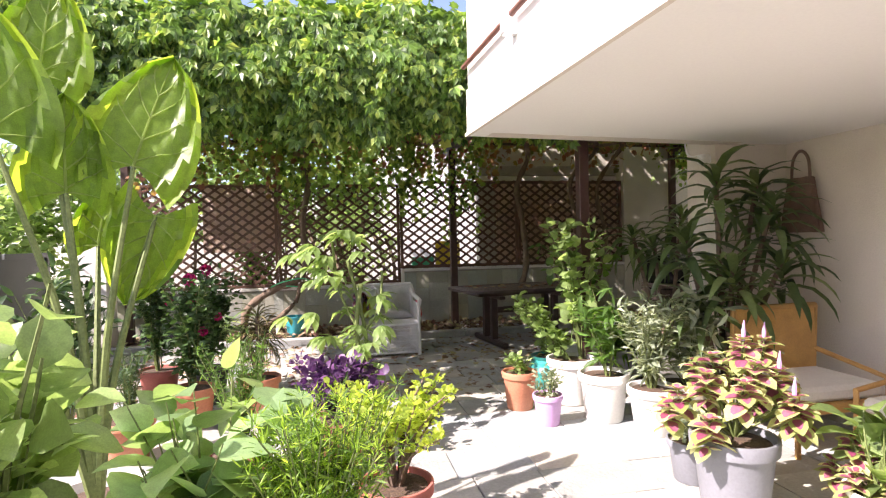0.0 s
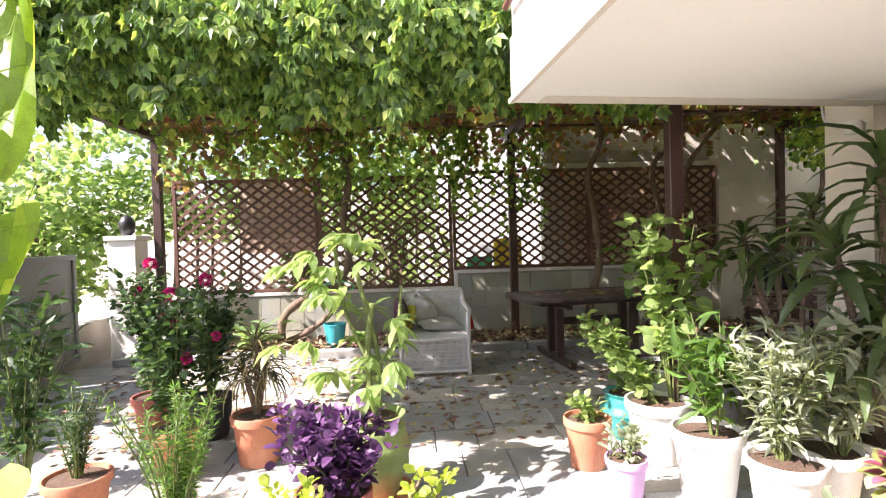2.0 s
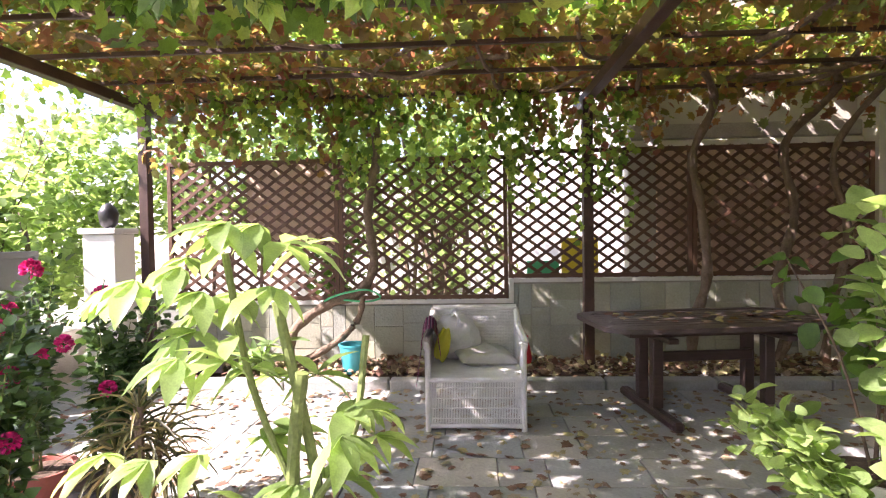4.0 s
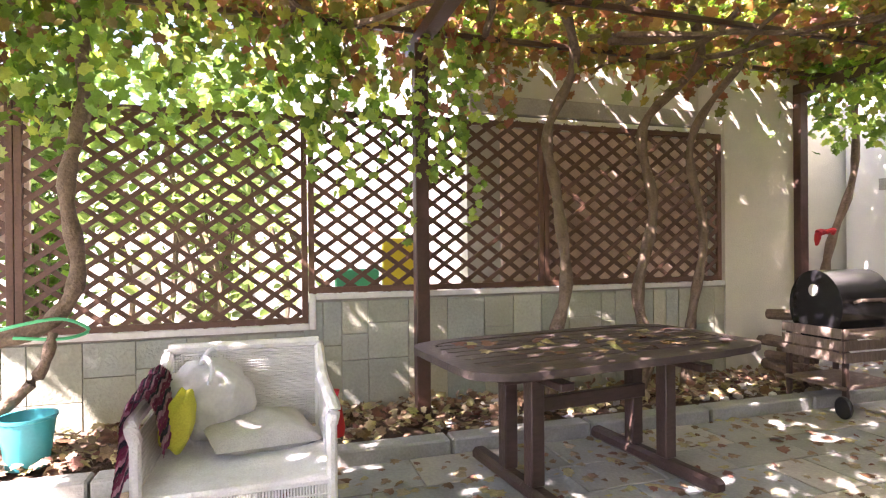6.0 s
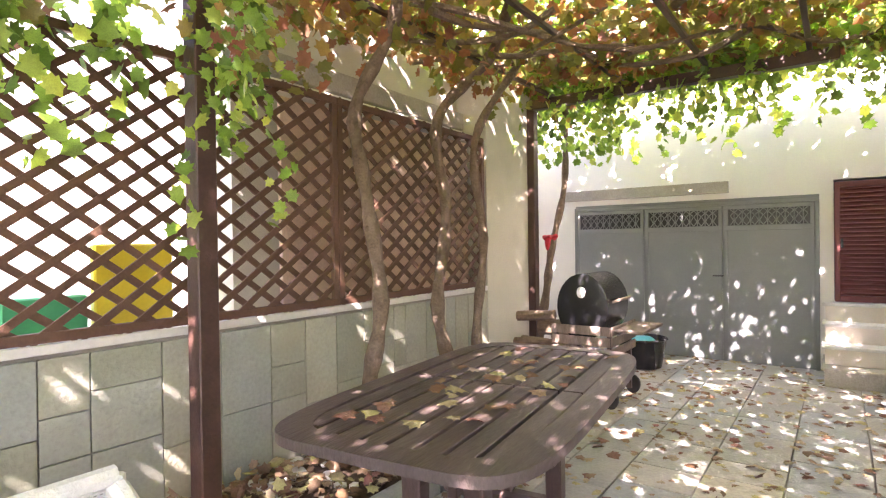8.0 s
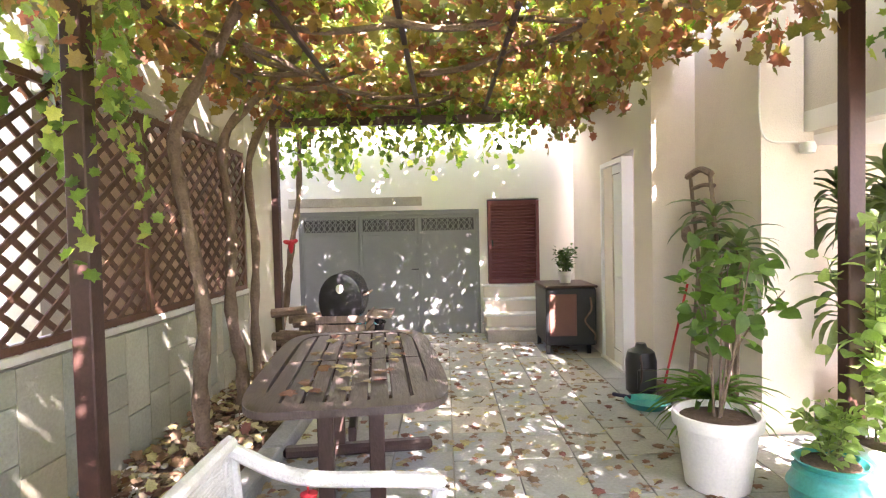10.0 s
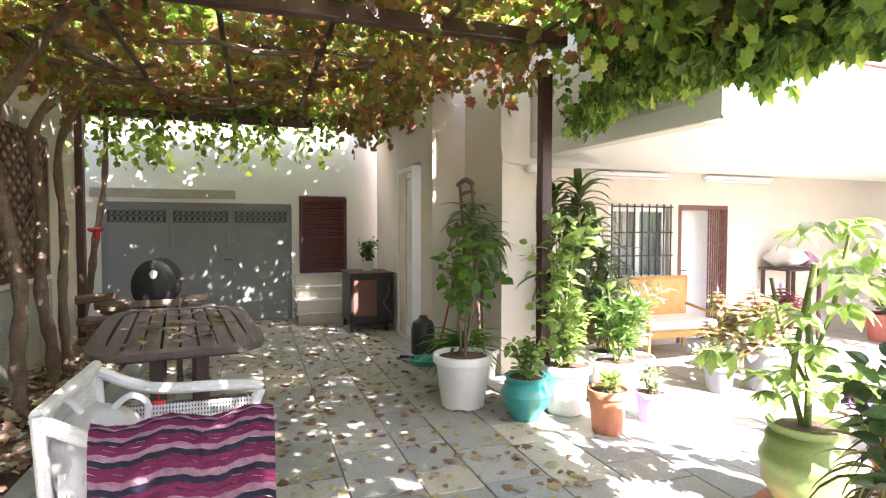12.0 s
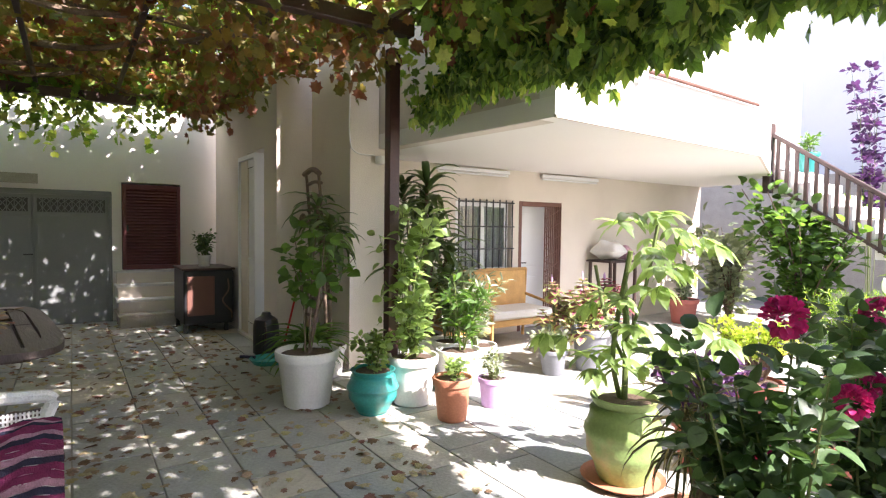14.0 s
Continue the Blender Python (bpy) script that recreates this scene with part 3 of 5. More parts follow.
def hang(n, cx, cy, zt, zb, sx, sy, material, size=0.085):
    k = 14
    sx0, sy0 = rs.uniform(-sx, sx, n), rs.uniform(-sy, sy, n)
    P, D = [], []
    for i in range(n):
        ln = (zt - zb) * rs.uniform(0.25, 1.0)
        kk = max(4, int(ln / 0.05))
        t = np.linspace(0, 1, kk)
        P.append(np.c_[cx + sx0[i] + 0.08 * np.sin(t * 5 + i) + rs.normal(0, .03, kk), cy + sy0[i] + rs.normal(0, .03, kk), zt - ln * t])
        D.append(np.c_[rs.normal(0, .7, kk), rs.normal(0, .7, kk), rs.normal(-0.8, .3, kk)])
    P, D = np.concatenate(P), np.concatenate(D)
    return leaves("hanging_leaves", material, "vine", P, D, rs.uniform(0.7, 1.3, len(P)) * size, vine, up=(0, -0.6, 0.5), jitter=0.7, seed=n + int(abs(cx) * 10))


hang(60, -0.9, -0.25, 2.93, 1.85, 1.1, 0.2, L_VINE)
hang(60, -0.5, -0.2, 2.98, 2.20, 2.0, 0.3, L_MIX)
hang(45, -2.6, -0.5, 2.98, 2.30, 1.2, 0.4, L_VINE)
hang(26, 0.6, -0.2, 2.93, 1.70, 0.7, 0.2, L_VINE)
hang(26, -2.8, -0.3, 2.93, 2.10, 1.0, 0.25, L_MIX)
hang(40, 2.8, -0.3, 2.98, 2.50, 2.0, 0.3, L_MIX)
hang(95, 4.95, -1.5, 2.98, 2.20, 0.5, 1.7, L_VINE)
hang(44, 1.2, -3.6, 2.88, 2.50, 0.6, 0.7, L_MIX)
hang(50, -1.5, -4.25, 2.78, 2.35, 2.8, 0.15, L_VINE)
hang(80, -1.6, -4.05, 2.83, 2.20, 1.7, 0.22, L_VINE)
hang(36, -0.5, -4.2, 2.88, 2.40, 1.2, 0.3, L_MIX)
hang(14, -4.3, -1.2, 2.98, 2.40, 0.4, 1.0, L_VINE)
hang(70, 3.4, -3.35, 2.98, 2.45, 1.5, 0.3, L_MIX)
hang(5, 0.85, -0.5, 2.78, 0.70, 0.25, 0.1, L_VINE, 0.07)


def trunk(pts, r0, r1, label=""):
    p = smooth_path(pts)
    n = len(p)
    rr = [r0 + (r1 - r0) * i / (n - 1) + 0.15 * r0 * math.sin(i * 1.7) for i in range(n)]
    return part("trunk", tube(bmesh.new(), p, rr, 9), BARK, vine, label, True)


trunk([(-2.35, -0.35, 0.05), (-2.3, -0.33, 0.45), (-1.95, -0.32, 0.72), (-1.6, -0.3, 0.85), (-1.45, -0.25, 1.15), (-1.5, -0.28, 1.7), (-1.4, -0.25, 2.3), (-1.45, -0.25, 3.0)], 0.055, 0.045)
trunk([(-2.3, -0.4, 0.1), (-1.9, -0.4, 0.3), (-1.62, -0.4, 0.55), (-1.55, -0.36, 0.8)], 0.04, 0.03)
trunk([(1.75, -0.45, 0.05), (1.78, -0.42, 0.5), (1.92, -0.4, 1.0), (1.9, -0.3, 1.7), (1.82, -0.3, 2.2), (1.95, -0.5, 2.7), (1.6, -0.9, 3.05)], 0.055, 0.035)
trunk([(2.55, -0.4, 0.05), (2.72, -0.35, 0.4), (2.65, -0.3, 0.9), (2.85, -0.25, 1.6), (2.75, -0.25, 2.3), (3.1, -0.5, 2.8), (2.6, -1.0, 3.02)], 0.055, 0.035)
trunk([(3.05, -0.38, 0.05), (3.2, -0.3, 0.7), (3.35, -0.28, 1.4), (3.2, -0.3, 2.2), (3.6, -0.5, 2.9)], 0.045, 0.03)
trunk([(5.0, 0.05, 0.05), (4.95, -0.1, 0.8), (5.0, -0.15, 1.3), (5.25, -0.2, 2.0), (5.2, -0.25, 2.9)], 0.05, 0.03)
for i in range(26):
    a = np.array([rs.uniform(-3.8, 4.2), rs.uniform(-3.6, -0.2), 2.88 + rs.uniform(0, .06)])
    w = np.array([rs.uniform(-1, 1), rs.uniform(-1, 1) * 0.9, 0])
    w /= np.linalg.norm(w)
    q = np.array([-w[1], w[0], 0])
    if a[0] > 1.5:
        a[1] = max(a[1], -2.6)
    pts = [tuple(a + w * t + q * 0.14 * math.sin(3 * t + i) + np.array([0, 0, 0.05 * math.sin(5 * t + i)])) for t in (-.9, -.5, 0, .4, .9)]
    part("branch", tube(bmesh.new(), smooth_path(pts, 4), [0.028 - 0.0008 * j for j in range(17)], 6), BARK, vine, smooth=True)



def hedge(name, label, lo, hi, count, size, material, seed):
    q = np.random.RandomState(seed)
    lo, hi = np.array(lo), np.array(hi)
    P = q.uniform(lo, hi, (count, 3))
    f = np.array([noise.noise(Vector(p * 1.3)) for p in P])
    P[:, 2] = np.where(P[:, 2] > hi[2] - .5, P[:, 2] + f * .8, P[:, 2])
    P = P[f > -.32]
    t = thing(name, (0, 0, 0), label, "hedge")
    leaves("foliage", material, "ovate", P, rdirs(len(P), q, -.2), size * q.uniform(.7, 1.3, len(P)), t, jitter=.7, seed=seed)
    for i in range(8):
        x, y = q.uniform(lo[0], hi[0]), q.uniform(lo[1], hi[1])
        part("stem", tube(bmesh.new(), smooth_path([(x, y, -.03), (x + .1, y, hi[2] * .5), (x - .1, y + .1, hi[2] * .9)]), .03, 6), BARK, t, smooth=True)
    return t


hedge("hedge", "tall leafy green hedge in the next garden", (-7.0, 1.4, 1.5), (-.2, 2.6, 3.3), 7000, .14, L_LIME, 90)
hedge("hedge", "loose green bushes behind the lattice", (-1.8, 1.0, .3), (0.2, 2.2, 1.8), 420, .13, L_LIME, 91)
hedge("hedge", "tall green hedge beyond the metal fence", (-7.4, -7.0, .6), (-5.5, 2.5, 2.0), 8000, .15, L_LIME, 92)
hh = thing("neighbour_house", (0, 0, 0), "white house with a red clay tile roof beyond the garden", "house")
part("wall", boxes(((-0.2, 9.0, -.03), (8, 15, 7.2))), WHITE, hh)
rf = boxes(((-0.8, 8.4, 7.2), (8.6, 15.6, 7.3)))
for i in range(60):
    tube(rf, [(-0.8 + i * .158, 8.4, 7.36), (-0.8 + i * .158, 12, 9.2)], .08, 6)
part("roof", rf, ROOF, hh)


# ---- furniture ----
def teak_table():
    t = thing("garden_table", (1.43, -1.5, 0), "dark stained slatted wooden garden table with fallen leaves on it", "table", rz=7)
    hx, hy = 0.94, 0.5
    bm = bmesh.new()
    N = 48

    def ring(sx, sy, z):
        return [bm.verts.new((sx * abs(math.cos(a)) ** 0.42 * math.copysign(1, math.cos(a)), sy * abs(math.sin(a)) ** 0.3 * math.copysign(1, math.sin(a)), z)) for a in [2 * math.pi * i / N for i in range(N)]]
    a, b, c, d = ring(hx, hy, 0.712), ring(hx, hy, 0.747), ring(hx - 0.1, hy - 0.1, 0.75), ring(hx - 0.1, hy - 0.1, 0.712)
    for p, q in ((a, b), (b, c), (c, d), (d, a)):
        for i in range(N):
            bm.faces.new((p[i], p[(i + 1) % N], q[(i + 1) % N], q[i]))
    bmesh.ops.recalc_face_normals(bm, faces=bm.faces)
    part("rim", bm, TEAK, t, smooth=True)
    for i in range(8):
        y = -0.345 + i * 0.0985
        L = hx - 0.105 if abs(y) < 0.3 else hx - 0.15
        for s in (-1, 1):
            lo, hi = (0.006, L) if s > 0 else (-L, -0.006)
            part("slat", boxes(((lo, y - 0.044, 0.722), (hi, y + 0.04, 0.745)), bevel=0.003), TEAK, t)
    part("apron", boxes(((-0.74, -0.33, 0.66), (0.74, -0.30, 0.711)), ((-0.74, 0.30, 0.66), (0.74, 0.33, 0.711)), ((-0.74, -0.30, 0.66), (-0.71, 0.30, 0.711)), ((0.71, -0.30, 0.66), (0.74, 0.30, 0.711)), bevel=0.003), DARKWOOD, t)
    for sx in (-0.45, 0.45):
        part("foot", boxes(((sx - 0.045, -0.5, 0.0), (sx + 0.045, 0.5, 0.075)), bevel=0.02), DARKWOOD, t)
        part("top_bearer", boxes(((sx - 0.04, -0.42, 0.62), (sx + 0.04, 0.42, 0.66)), bevel=0.006), DARKWOOD, t)
        for sy in (-0.13, 0.13):
            part("leg", boxes(((sx - 0.04, sy - 0.04, 0.076), (sx + 0.04, sy + 0.04, 0.619)), bevel=0.006), DARKWOOD, t)
    part("stretcher", boxes(((-0.405, -0.02, 0.40), (0.405, 0.02, 0.48)), bevel=0.005), DARKWOOD, t)
    return t


teak_table()


def wicker_sofa():
    t = thing("wicker_armchair", (-0.40, -1.66, 0), "white painted wicker armchair with open woven sides", "armchair", rz=0)
    w, f, b = 0.35, -0.35, 0.27
    part("frame", tubes(([(-w, f, 0), (-w, f, .63)], .022), ([(w, f, 0), (w, f, .63)], .022), ([(-w, b, 0), (-w, b + .05, .82)], .022), ([(w, b, 0), (w, b + .05, .82)], .022),
         ([(-w, b + .05, .82), (w, b + .05, .82)], .024), ([(-w, f, .38), (w, f, .38)], .02), ([(-w, f, .04), (w, f, .04)], .018),
         ([(-w, b, .04), (-w, f, .04)], .018), ([(w, b, .04), (w, f, .04)], .018)), WICKW, t, smooth=True)
    for s in (-1, 1):
        part("armrest", tube(bmesh.new(), smooth_path([(s * w, f, .60), (s * (w + .01), f - .01, .665), (s * w, f + .13, .685), (s * w, .1, .70), (s * w, b + .04, .79)]), .026, 8), WICKW, t, smooth=True)

    def weave(name, o, u, v, nu, nv, r=0.0045):
        bm = bmesh.new()
        o, u, v = Vector(o), Vector(u), Vector(v)
        n = u.cross(v).normalized() * 0.004
        for i in range(nu):
            p = o + u * ((i + .5) / nu)
            tube(bm, [p, p + v], r, 4, False)
        for j in range(nv):
            p = o + v * ((j + .5) / nv) + n
            tube(bm, [p, p + u], r, 4, False)
        part(name, bm, WICKW, t)["kind"] = "stuff"
    weave("front_panel", (-w, f, .06), (2 * w, 0, 0), (0, 0, .3), 60, 4)
    weave("back_panel", (-w, b + .04, .40), (2 * w, 0, 0), (0, .02, .42), 52, 34)
    for s in (-1, 1):
        weave("side_panel", (s * w, f, .06), (0, b - f, 0), (0, 0, .56), 46, 28)
    weave("seat", (-w, f, .39), (2 * w, 0, 0), (0, b - f, 0), 50, 46, .006)
    part("panel_frame", tubes(([(-w + .06, b + .035, .45), (w - .06, b + .035, .45), (w - .06, b + .05, .79), (-w + .06, b + .05, .79), (-w + .06, b + .035, .45)], .01), seg=6), WICKW, t)
    return t


wicker_sofa()


def pillow(name, at, size, material, label, category, rot=(0, 0, 0), seed=1):
    bm = bmesh.new()
    bmesh.ops.create_grid(bm, x_segments=18, y_segments=18, size=1)
    top = list(bm.verts)
    for v in top:
        h = (1 - v.co.x ** 4) * (1 - v.co.y ** 4)
        v.co.z = 0.5 * h ** 0.6 * (1 + 0.5 * noise.noise(Vector((v.co.x * 1.7, v.co.y * 1.7, seed))))
    g = bmesh.ops.duplicate(bm, geom=bm.verts[:] + bm.edges[:] + bm.faces[:])
    for v in g["geom"]:
        if isinstance(v, bmesh.types.BMVert):
            v.co.z *= -0.7
    bmesh.ops.remove_doubles(bm, verts=bm.verts, dist=0.001)
    bmesh.ops.recalc_face_normals(bm, faces=bm.faces)
    bmesh.ops.scale(bm, vec=size, verts=bm.verts)
    ob = part(name, bm, material, None, "", True)
    ob.matrix_basis = place(at, *rot)
    return tagged(ob, label, category)


pillow("cushion", (-0.33, -1.56, 0.46), (0.24, 0.17, 0.13), CLOTH, "crumpled grey cotton cushion on the wicker seat", "cushion", (10, 5, 20), 3)
pillow("cushion", (-0.66, -1.66, 0.55), (0.06, 0.13, 0.27), YELC, "yellow green cushion standing against the armrest", "cushion", (0, 12, 0), 5)


def striped_rug(name, pts, half, label):
    """A woven throw of narrow stripes hanging over a path."""
    t = thing(name, (0, 0, 0), label, "blanket")
    pts = smooth_path(pts, 8)
    P = [np.array(p) for p in pts]
    for i in range(len(P) - 1):
        bm = bmesh.new()
        rows = []
        for j in range(25):
            a = -half + 2 * half * j / 24
            wv = 0.012 * math.sin(j * .55) + .004 * math.sin(j * 1.9 + i)
            row = []
            for u, h in ((0, 0), (.5, .007), (1, 0)):
                p = P[i] * (1 - u) + P[i + 1] * u
                row.append(bm.verts.new((p[0] + h * .5, a, p[2] + wv + h)))
            rows.append(row)
        for r, s in zip(rows, rows[1:]):
            bm.faces.new((r[0], r[1], s[1], s[0]))
            bm.faces.new((r[1], r[2], s[2], s[1]))
        g = bmesh.ops.solidify(bm, geom=bm.faces[:], thickness=0.008)
        part("stripe", bm, (PINKR, NAVYR, PALER, PINKR)[i % 4], t, smooth=True)
    return t


rug = striped_rug("striped_throw", [(-0.1, 0, -0.4), (-0.07, 0, -0.2), (-0.05, 0, -0.03), (0.0, 0, 0.025), (0.05, 0, -0.02), (0.08, 0, -0.2)], 0.29, "wine red and navy striped woven throw hung over the armrest")
rug.matrix_basis = pose(-0.75, -1.78, 0.74, 0, 0, 4)


def kettle_grill():
    t = thing("barbecue", (4.03, -0.98, 0), "black drum barbecue on a slatted wooden trolley", "barbecue", rz=0)
    bm = bmesh.new()
    r, L = 0.27, 0.37
    prof = [(-L, .0), (-L, .8), (-L * .97, 1), (L * .97, 1), (L, .8), (L, 0)]
    rings = []
    for y, k in prof:
        rings.append([bm.verts.new((y, k * r * math.cos(a), 0.78 + k * r * math.sin(a))) for a in [2 * math.pi * i / 28 for i in range(28)]])
    for a, b in zip(rings, rings[1:]):
        for i in range(28):
            if a[i].co != a[(i + 1) % 28].co or b[i].co != b[(i + 1) % 28].co:
                bm.faces.new((a[i], a[(i + 1) % 28], b[(i + 1) % 28], b[i]))
    bmesh.ops.remove_doubles(bm, verts=bm.verts, dist=0.0005)
    part("drum", bm, BLACKPL, t, smooth=True, at=(0, .0, 0))
    th = lathe([(0.0, 0), (.045, 0), (.045, .012), (.0, .012)], 20)
    g = part("dial", th, POTW, t, "round white thermometer dial")
    g.matrix_basis = pose(-L - .004, 0, 0.9, 0, -90, 0)
    part("handle", tubes(([(-.2, -.27, .82), (-.2, -.33, .84), (.2, -.33, .84), (.2, -.27, .82)], .012)), RUST, t)
    for sx in (-.36, .33):
        for sy in (-.3, .27):
            part("leg", boxes(((sx, sy, .05), (sx + .045, sy + .045, .62)), bevel=.004), DARKWOOD, t)
    for i in range(3):
        z = .40 + i * .085
        part("slat", boxes(((-.42, -.33, z), (.42, -.315, z + .07)), bevel=.003), RUST, t)
        part("slat", boxes(((-.435, -.31, z), (-.42, .3, z + .07)), bevel=.003), RUST, t)
    part("shelf", boxes(((-.4, -.3, .2), (.4, .3, .225)), bevel=.004), RUST, t)
    part("side_shelf", boxes(((-.40, -.62, .60), (.40, -.34, .622)), bevel=.004), RUST, t)
    for sx in (-.42, .38):
        w = part("wheel", lathe([(0.01, 0), (.07, 0), (.08, .01), (.08, .035), (.07, .045), (.01, .045)], 20), BLACK, t, smooth=True)
        w.matrix_basis = pose(sx, -.3, .082, 0, 90, 0)
    return t


kettle_grill().scale = (.74, .82, 1.04)
b = thing("log_pile", (4.25, -0.2, 0.02), "stack of cut vine logs and firewood by the wall", "firewood")
for i in range(16):
    a = rs.uniform(-.25, .25)
    p = Vector((rs.uniform(-.35, .35), -0.22 + rs.uniform(-.14, .14), 0.05 + (i // 3) * 0.115))
    d = Vector((math.sin(a) * .5, math.cos(a), rs.uniform(-.1, .1))) * rs.uniform(.16, .24)
    part("log", tube(bmesh.new(), [p - d, p, p + d], rs.uniform(.035, .055), 8), BARK, b, smooth=True)
t = thing("basin", (5.4, -1.0, 0), "black plastic basin with a green lid inside", "basin")
part("tub", lathe([(.16, 0), (.2, .02), (.25, .3), (.27, .32), (.26, .33), (.235, .3), (.19, .05), (.0, .05)], 28), BLACKPL, t, smooth=True)
part("lid", lathe([(0, .26), (.12, .27), (.14, .3), (.1, .33), (0, .34)], 20), TEALB, t, "green plastic lid", smooth=True)

plan[0] = COURT
# ---- yard gate ----
t = thing("yard_gate", (GX, 0, 0), "grey painted sheet metal gate with black scrollwork on top", "gate")
H = 1.96
w = (GY1 - GY0) / 3
part("frame", boxes(((-.03, GY0 - .03, H - .05), (.02, GY1 + .03, H)), ((-.03, GY0 - .03, 0), (.02, GY0 + .01, H - .05)), ((-.03, GY1 - .01, 0), (.02, GY1 + .03, H - .05)), bevel=.004), GATE, t)
for i in range(3):
    a, c = GY0 + .015 + i * w, GY0 + (i + 1) * w - .012
    lf = part("leaf", boxes(((-.012, a, .02), (.0, c, 1.6)), ((-.025, a, 1.6), (.005, c, 1.66)), ((-.025, a, 1.86), (.005, c, 1.905)), ((-.025, a, 1.66), (.005, a + .04, 1.86)), ((-.025, c - .04, 1.66), (.005, c, 1.86)),
                            ((-.022, a, .02), (-.012, a + .035, 1.6)), ((-.022, c - .035, .02), (-.012, c, 1.6)), bevel=.002), GATE, t)
    bm = bmesh.new()
    m = 9
    for j in range(m):
        y = a + .06 + (c - a - .12) * (j + .5) / m
        h = (c - a - .12) / m / 2
        for s in (-1, 1):
            tube(bm, smooth_path([(-.01, y + s * h, 1.665), (-.01, y + s * h * .2, 1.72), (-.01, y + s * h * .9, 1.78), (-.01, y + s * h * .2, 1.82), (-.01, y + s * h, 1.858)], 3), .006, 5, False)
        tube(bm, [(-.01, y, 1.66), (-.01, y, 1.86)], .006, 5, False)
    part("scrollwork", bm, GATE, lf)
    part("dark_gap", boxes(((.006, a + .04, 1.662), (.012, c - .04, 1.858))), BLACK, lf, "black backing of the scrollwork")
# sheet added behind the gate leaves so no light comes through their gaps
part("backing", boxes(((.022, GY0 - .03, .0), (.05, GY1 + .03, H + .035))), GATE, t)
part("handle", tubes(([(-.02, -1.28, 1.05), (-.06, -1.28, 1.05), (-.065, -1.17, 1.05)], .009)), BLACK, t)
sh = thing("window_shutter", (GX, -2.79, 0), "closed red-brown louvred shutter above white steps", "shutter")
part("frame", boxes(((-.05, -.41, .8), (.0, -.36, 2.13)), ((-.05, .36, .8), (.0, .41, 2.13)), ((-.05, -.36, 2.07), (.0, .36, 2.13)), ((-.05, -.36, .8), (.0, .36, .87)), bevel=.004), SHUT, sh)
sl = boxes(((-.02, -.36, 0), (.012, .36, .012)))
me = part("slat", sl, SHUT, sh)
for i in range(25):
    o = me if i == 0 else me.copy()
    if i:
        scene.collection.objects.link(o)
    o.matrix_basis = pose(-.02, 0, .885 + i * .048, 0, 40, 0)
part("backing", boxes(((.0, -.36, .87), (.012, .36, 2.07))), SHUT, sh)
# unseen black sheet added behind the opening to stop light leaking round the shutter
part("reveal", boxes(((.302, -.55, .7), (.33, .55, 2.3))), BLACK, sh)
part("knob", boxes(((-.065, .33, 1.4), (-.05, .355, 1.5))), BLACK, sh)
st = thing("door_steps", (0, 0, 0), "white plastered steps with pale marble treads beside the gate", "steps")
for i, (z, x0) in enumerate(((.19, 6.25), (.38, 6.5), (.58, 6.78), (.78, 7.02))):
    part("riser", boxes(((x0 + .02, -3.25, 0 if i == 0 else (.19, .38, .58)[i - 1]), (7.16, -2.3, z - .035))), STUCCO if i else CONC, st)
    part("tread", boxes(((x0, -3.25, z - .034), (7.16, -2.27, z)), bevel=.006), MARBLE if i else CONC, st)

# ---- boiler box with a pot on top ----
t = thing("oil_tank_cabinet", (5.75, -3.28, 0), "dark brown old metal cabinet on small legs", "cabinet", rz=0)
part("body", boxes(((-.42, -.36, .12), (.42, .3, .88)), bevel=.02), BLACK, t)
part("top", boxes(((-.44, -.38, .88), (.44, .32, .91)), bevel=.01), DARKPOST, t)
part("front_panel", boxes(((-.435, -.1, .25), (-.42, .26, .8)), bevel=.01), BROWNPAINT, t)
for a in (-.36, .32):
    for c in (-.3, .24):
        part("leg", boxes(((a, c, 0), (a + .05, c + .05, .12))), BLACK, t)
part("hose", tube(bmesh.new(), smooth_path([(-.43, -.28, .75), (-.5, -.27, .6), (-.46, -.2, .45), (-.53, -.3, .3), (-.45, -.33, .2)]), .012, 6), BRNC, t)

# ---- white door and wall things ----
t = thing("door_1", (0, DW, 0), "closed white aluminium panel door with a transom", "door")
part("door_frame", boxes(((3.9, -.1, 0.0), (3.96, .03, 2.46)), ((4.69, -.1, 0), (4.75, .03, 2.46)), ((3.96, -.1, 2.40), (4.69, .03, 2.46)), bevel=.004), WHITEMET, t)
part("leaf", boxes(((3.965, -.06, .03), (4.685, -.02, 2.395)), ((3.965, -.02, .03), (4.06, -.008, 2.395)), ((4.59, -.02, .03), (4.685, -.008, 2.395)), ((4.06, -.02, 2.29), (4.59, -.008, 2.395)), ((4.06, -.02, .03), (4.59, -.008, .2)), bevel=.003), WHITEMET, t)
# thin black strips stand in for the dark gaps round the inner panel
for lo_, hi_ in (((4.055, -.0085, .195), (4.062, -.006, 2.3)), ((4.588, -.0085, .195), (4.595, -.006, 2.3)), ((4.062, -.0085, .193), (4.588, -.006, .2)), ((4.062, -.0085, 2.285), (4.588, -.006, 2.295))):
    part("seal", boxes((lo_, hi_)), BLACK, t)
part("door_handle", tubes(([(4.02, -.01, 1.08), (4.02, .045, 1.08), (4.13, .045, 1.08)], .01)), WHITEMET, t)
part("lock_plate", boxes(((4.0, -.008, .96), (4.04, .0, 1.16)), bevel=.002), WHITEMET, t)
part("sill", boxes(((3.9, -.1, -.02), (4.75, .05, .028)), bevel=.004), MARBLE, t)

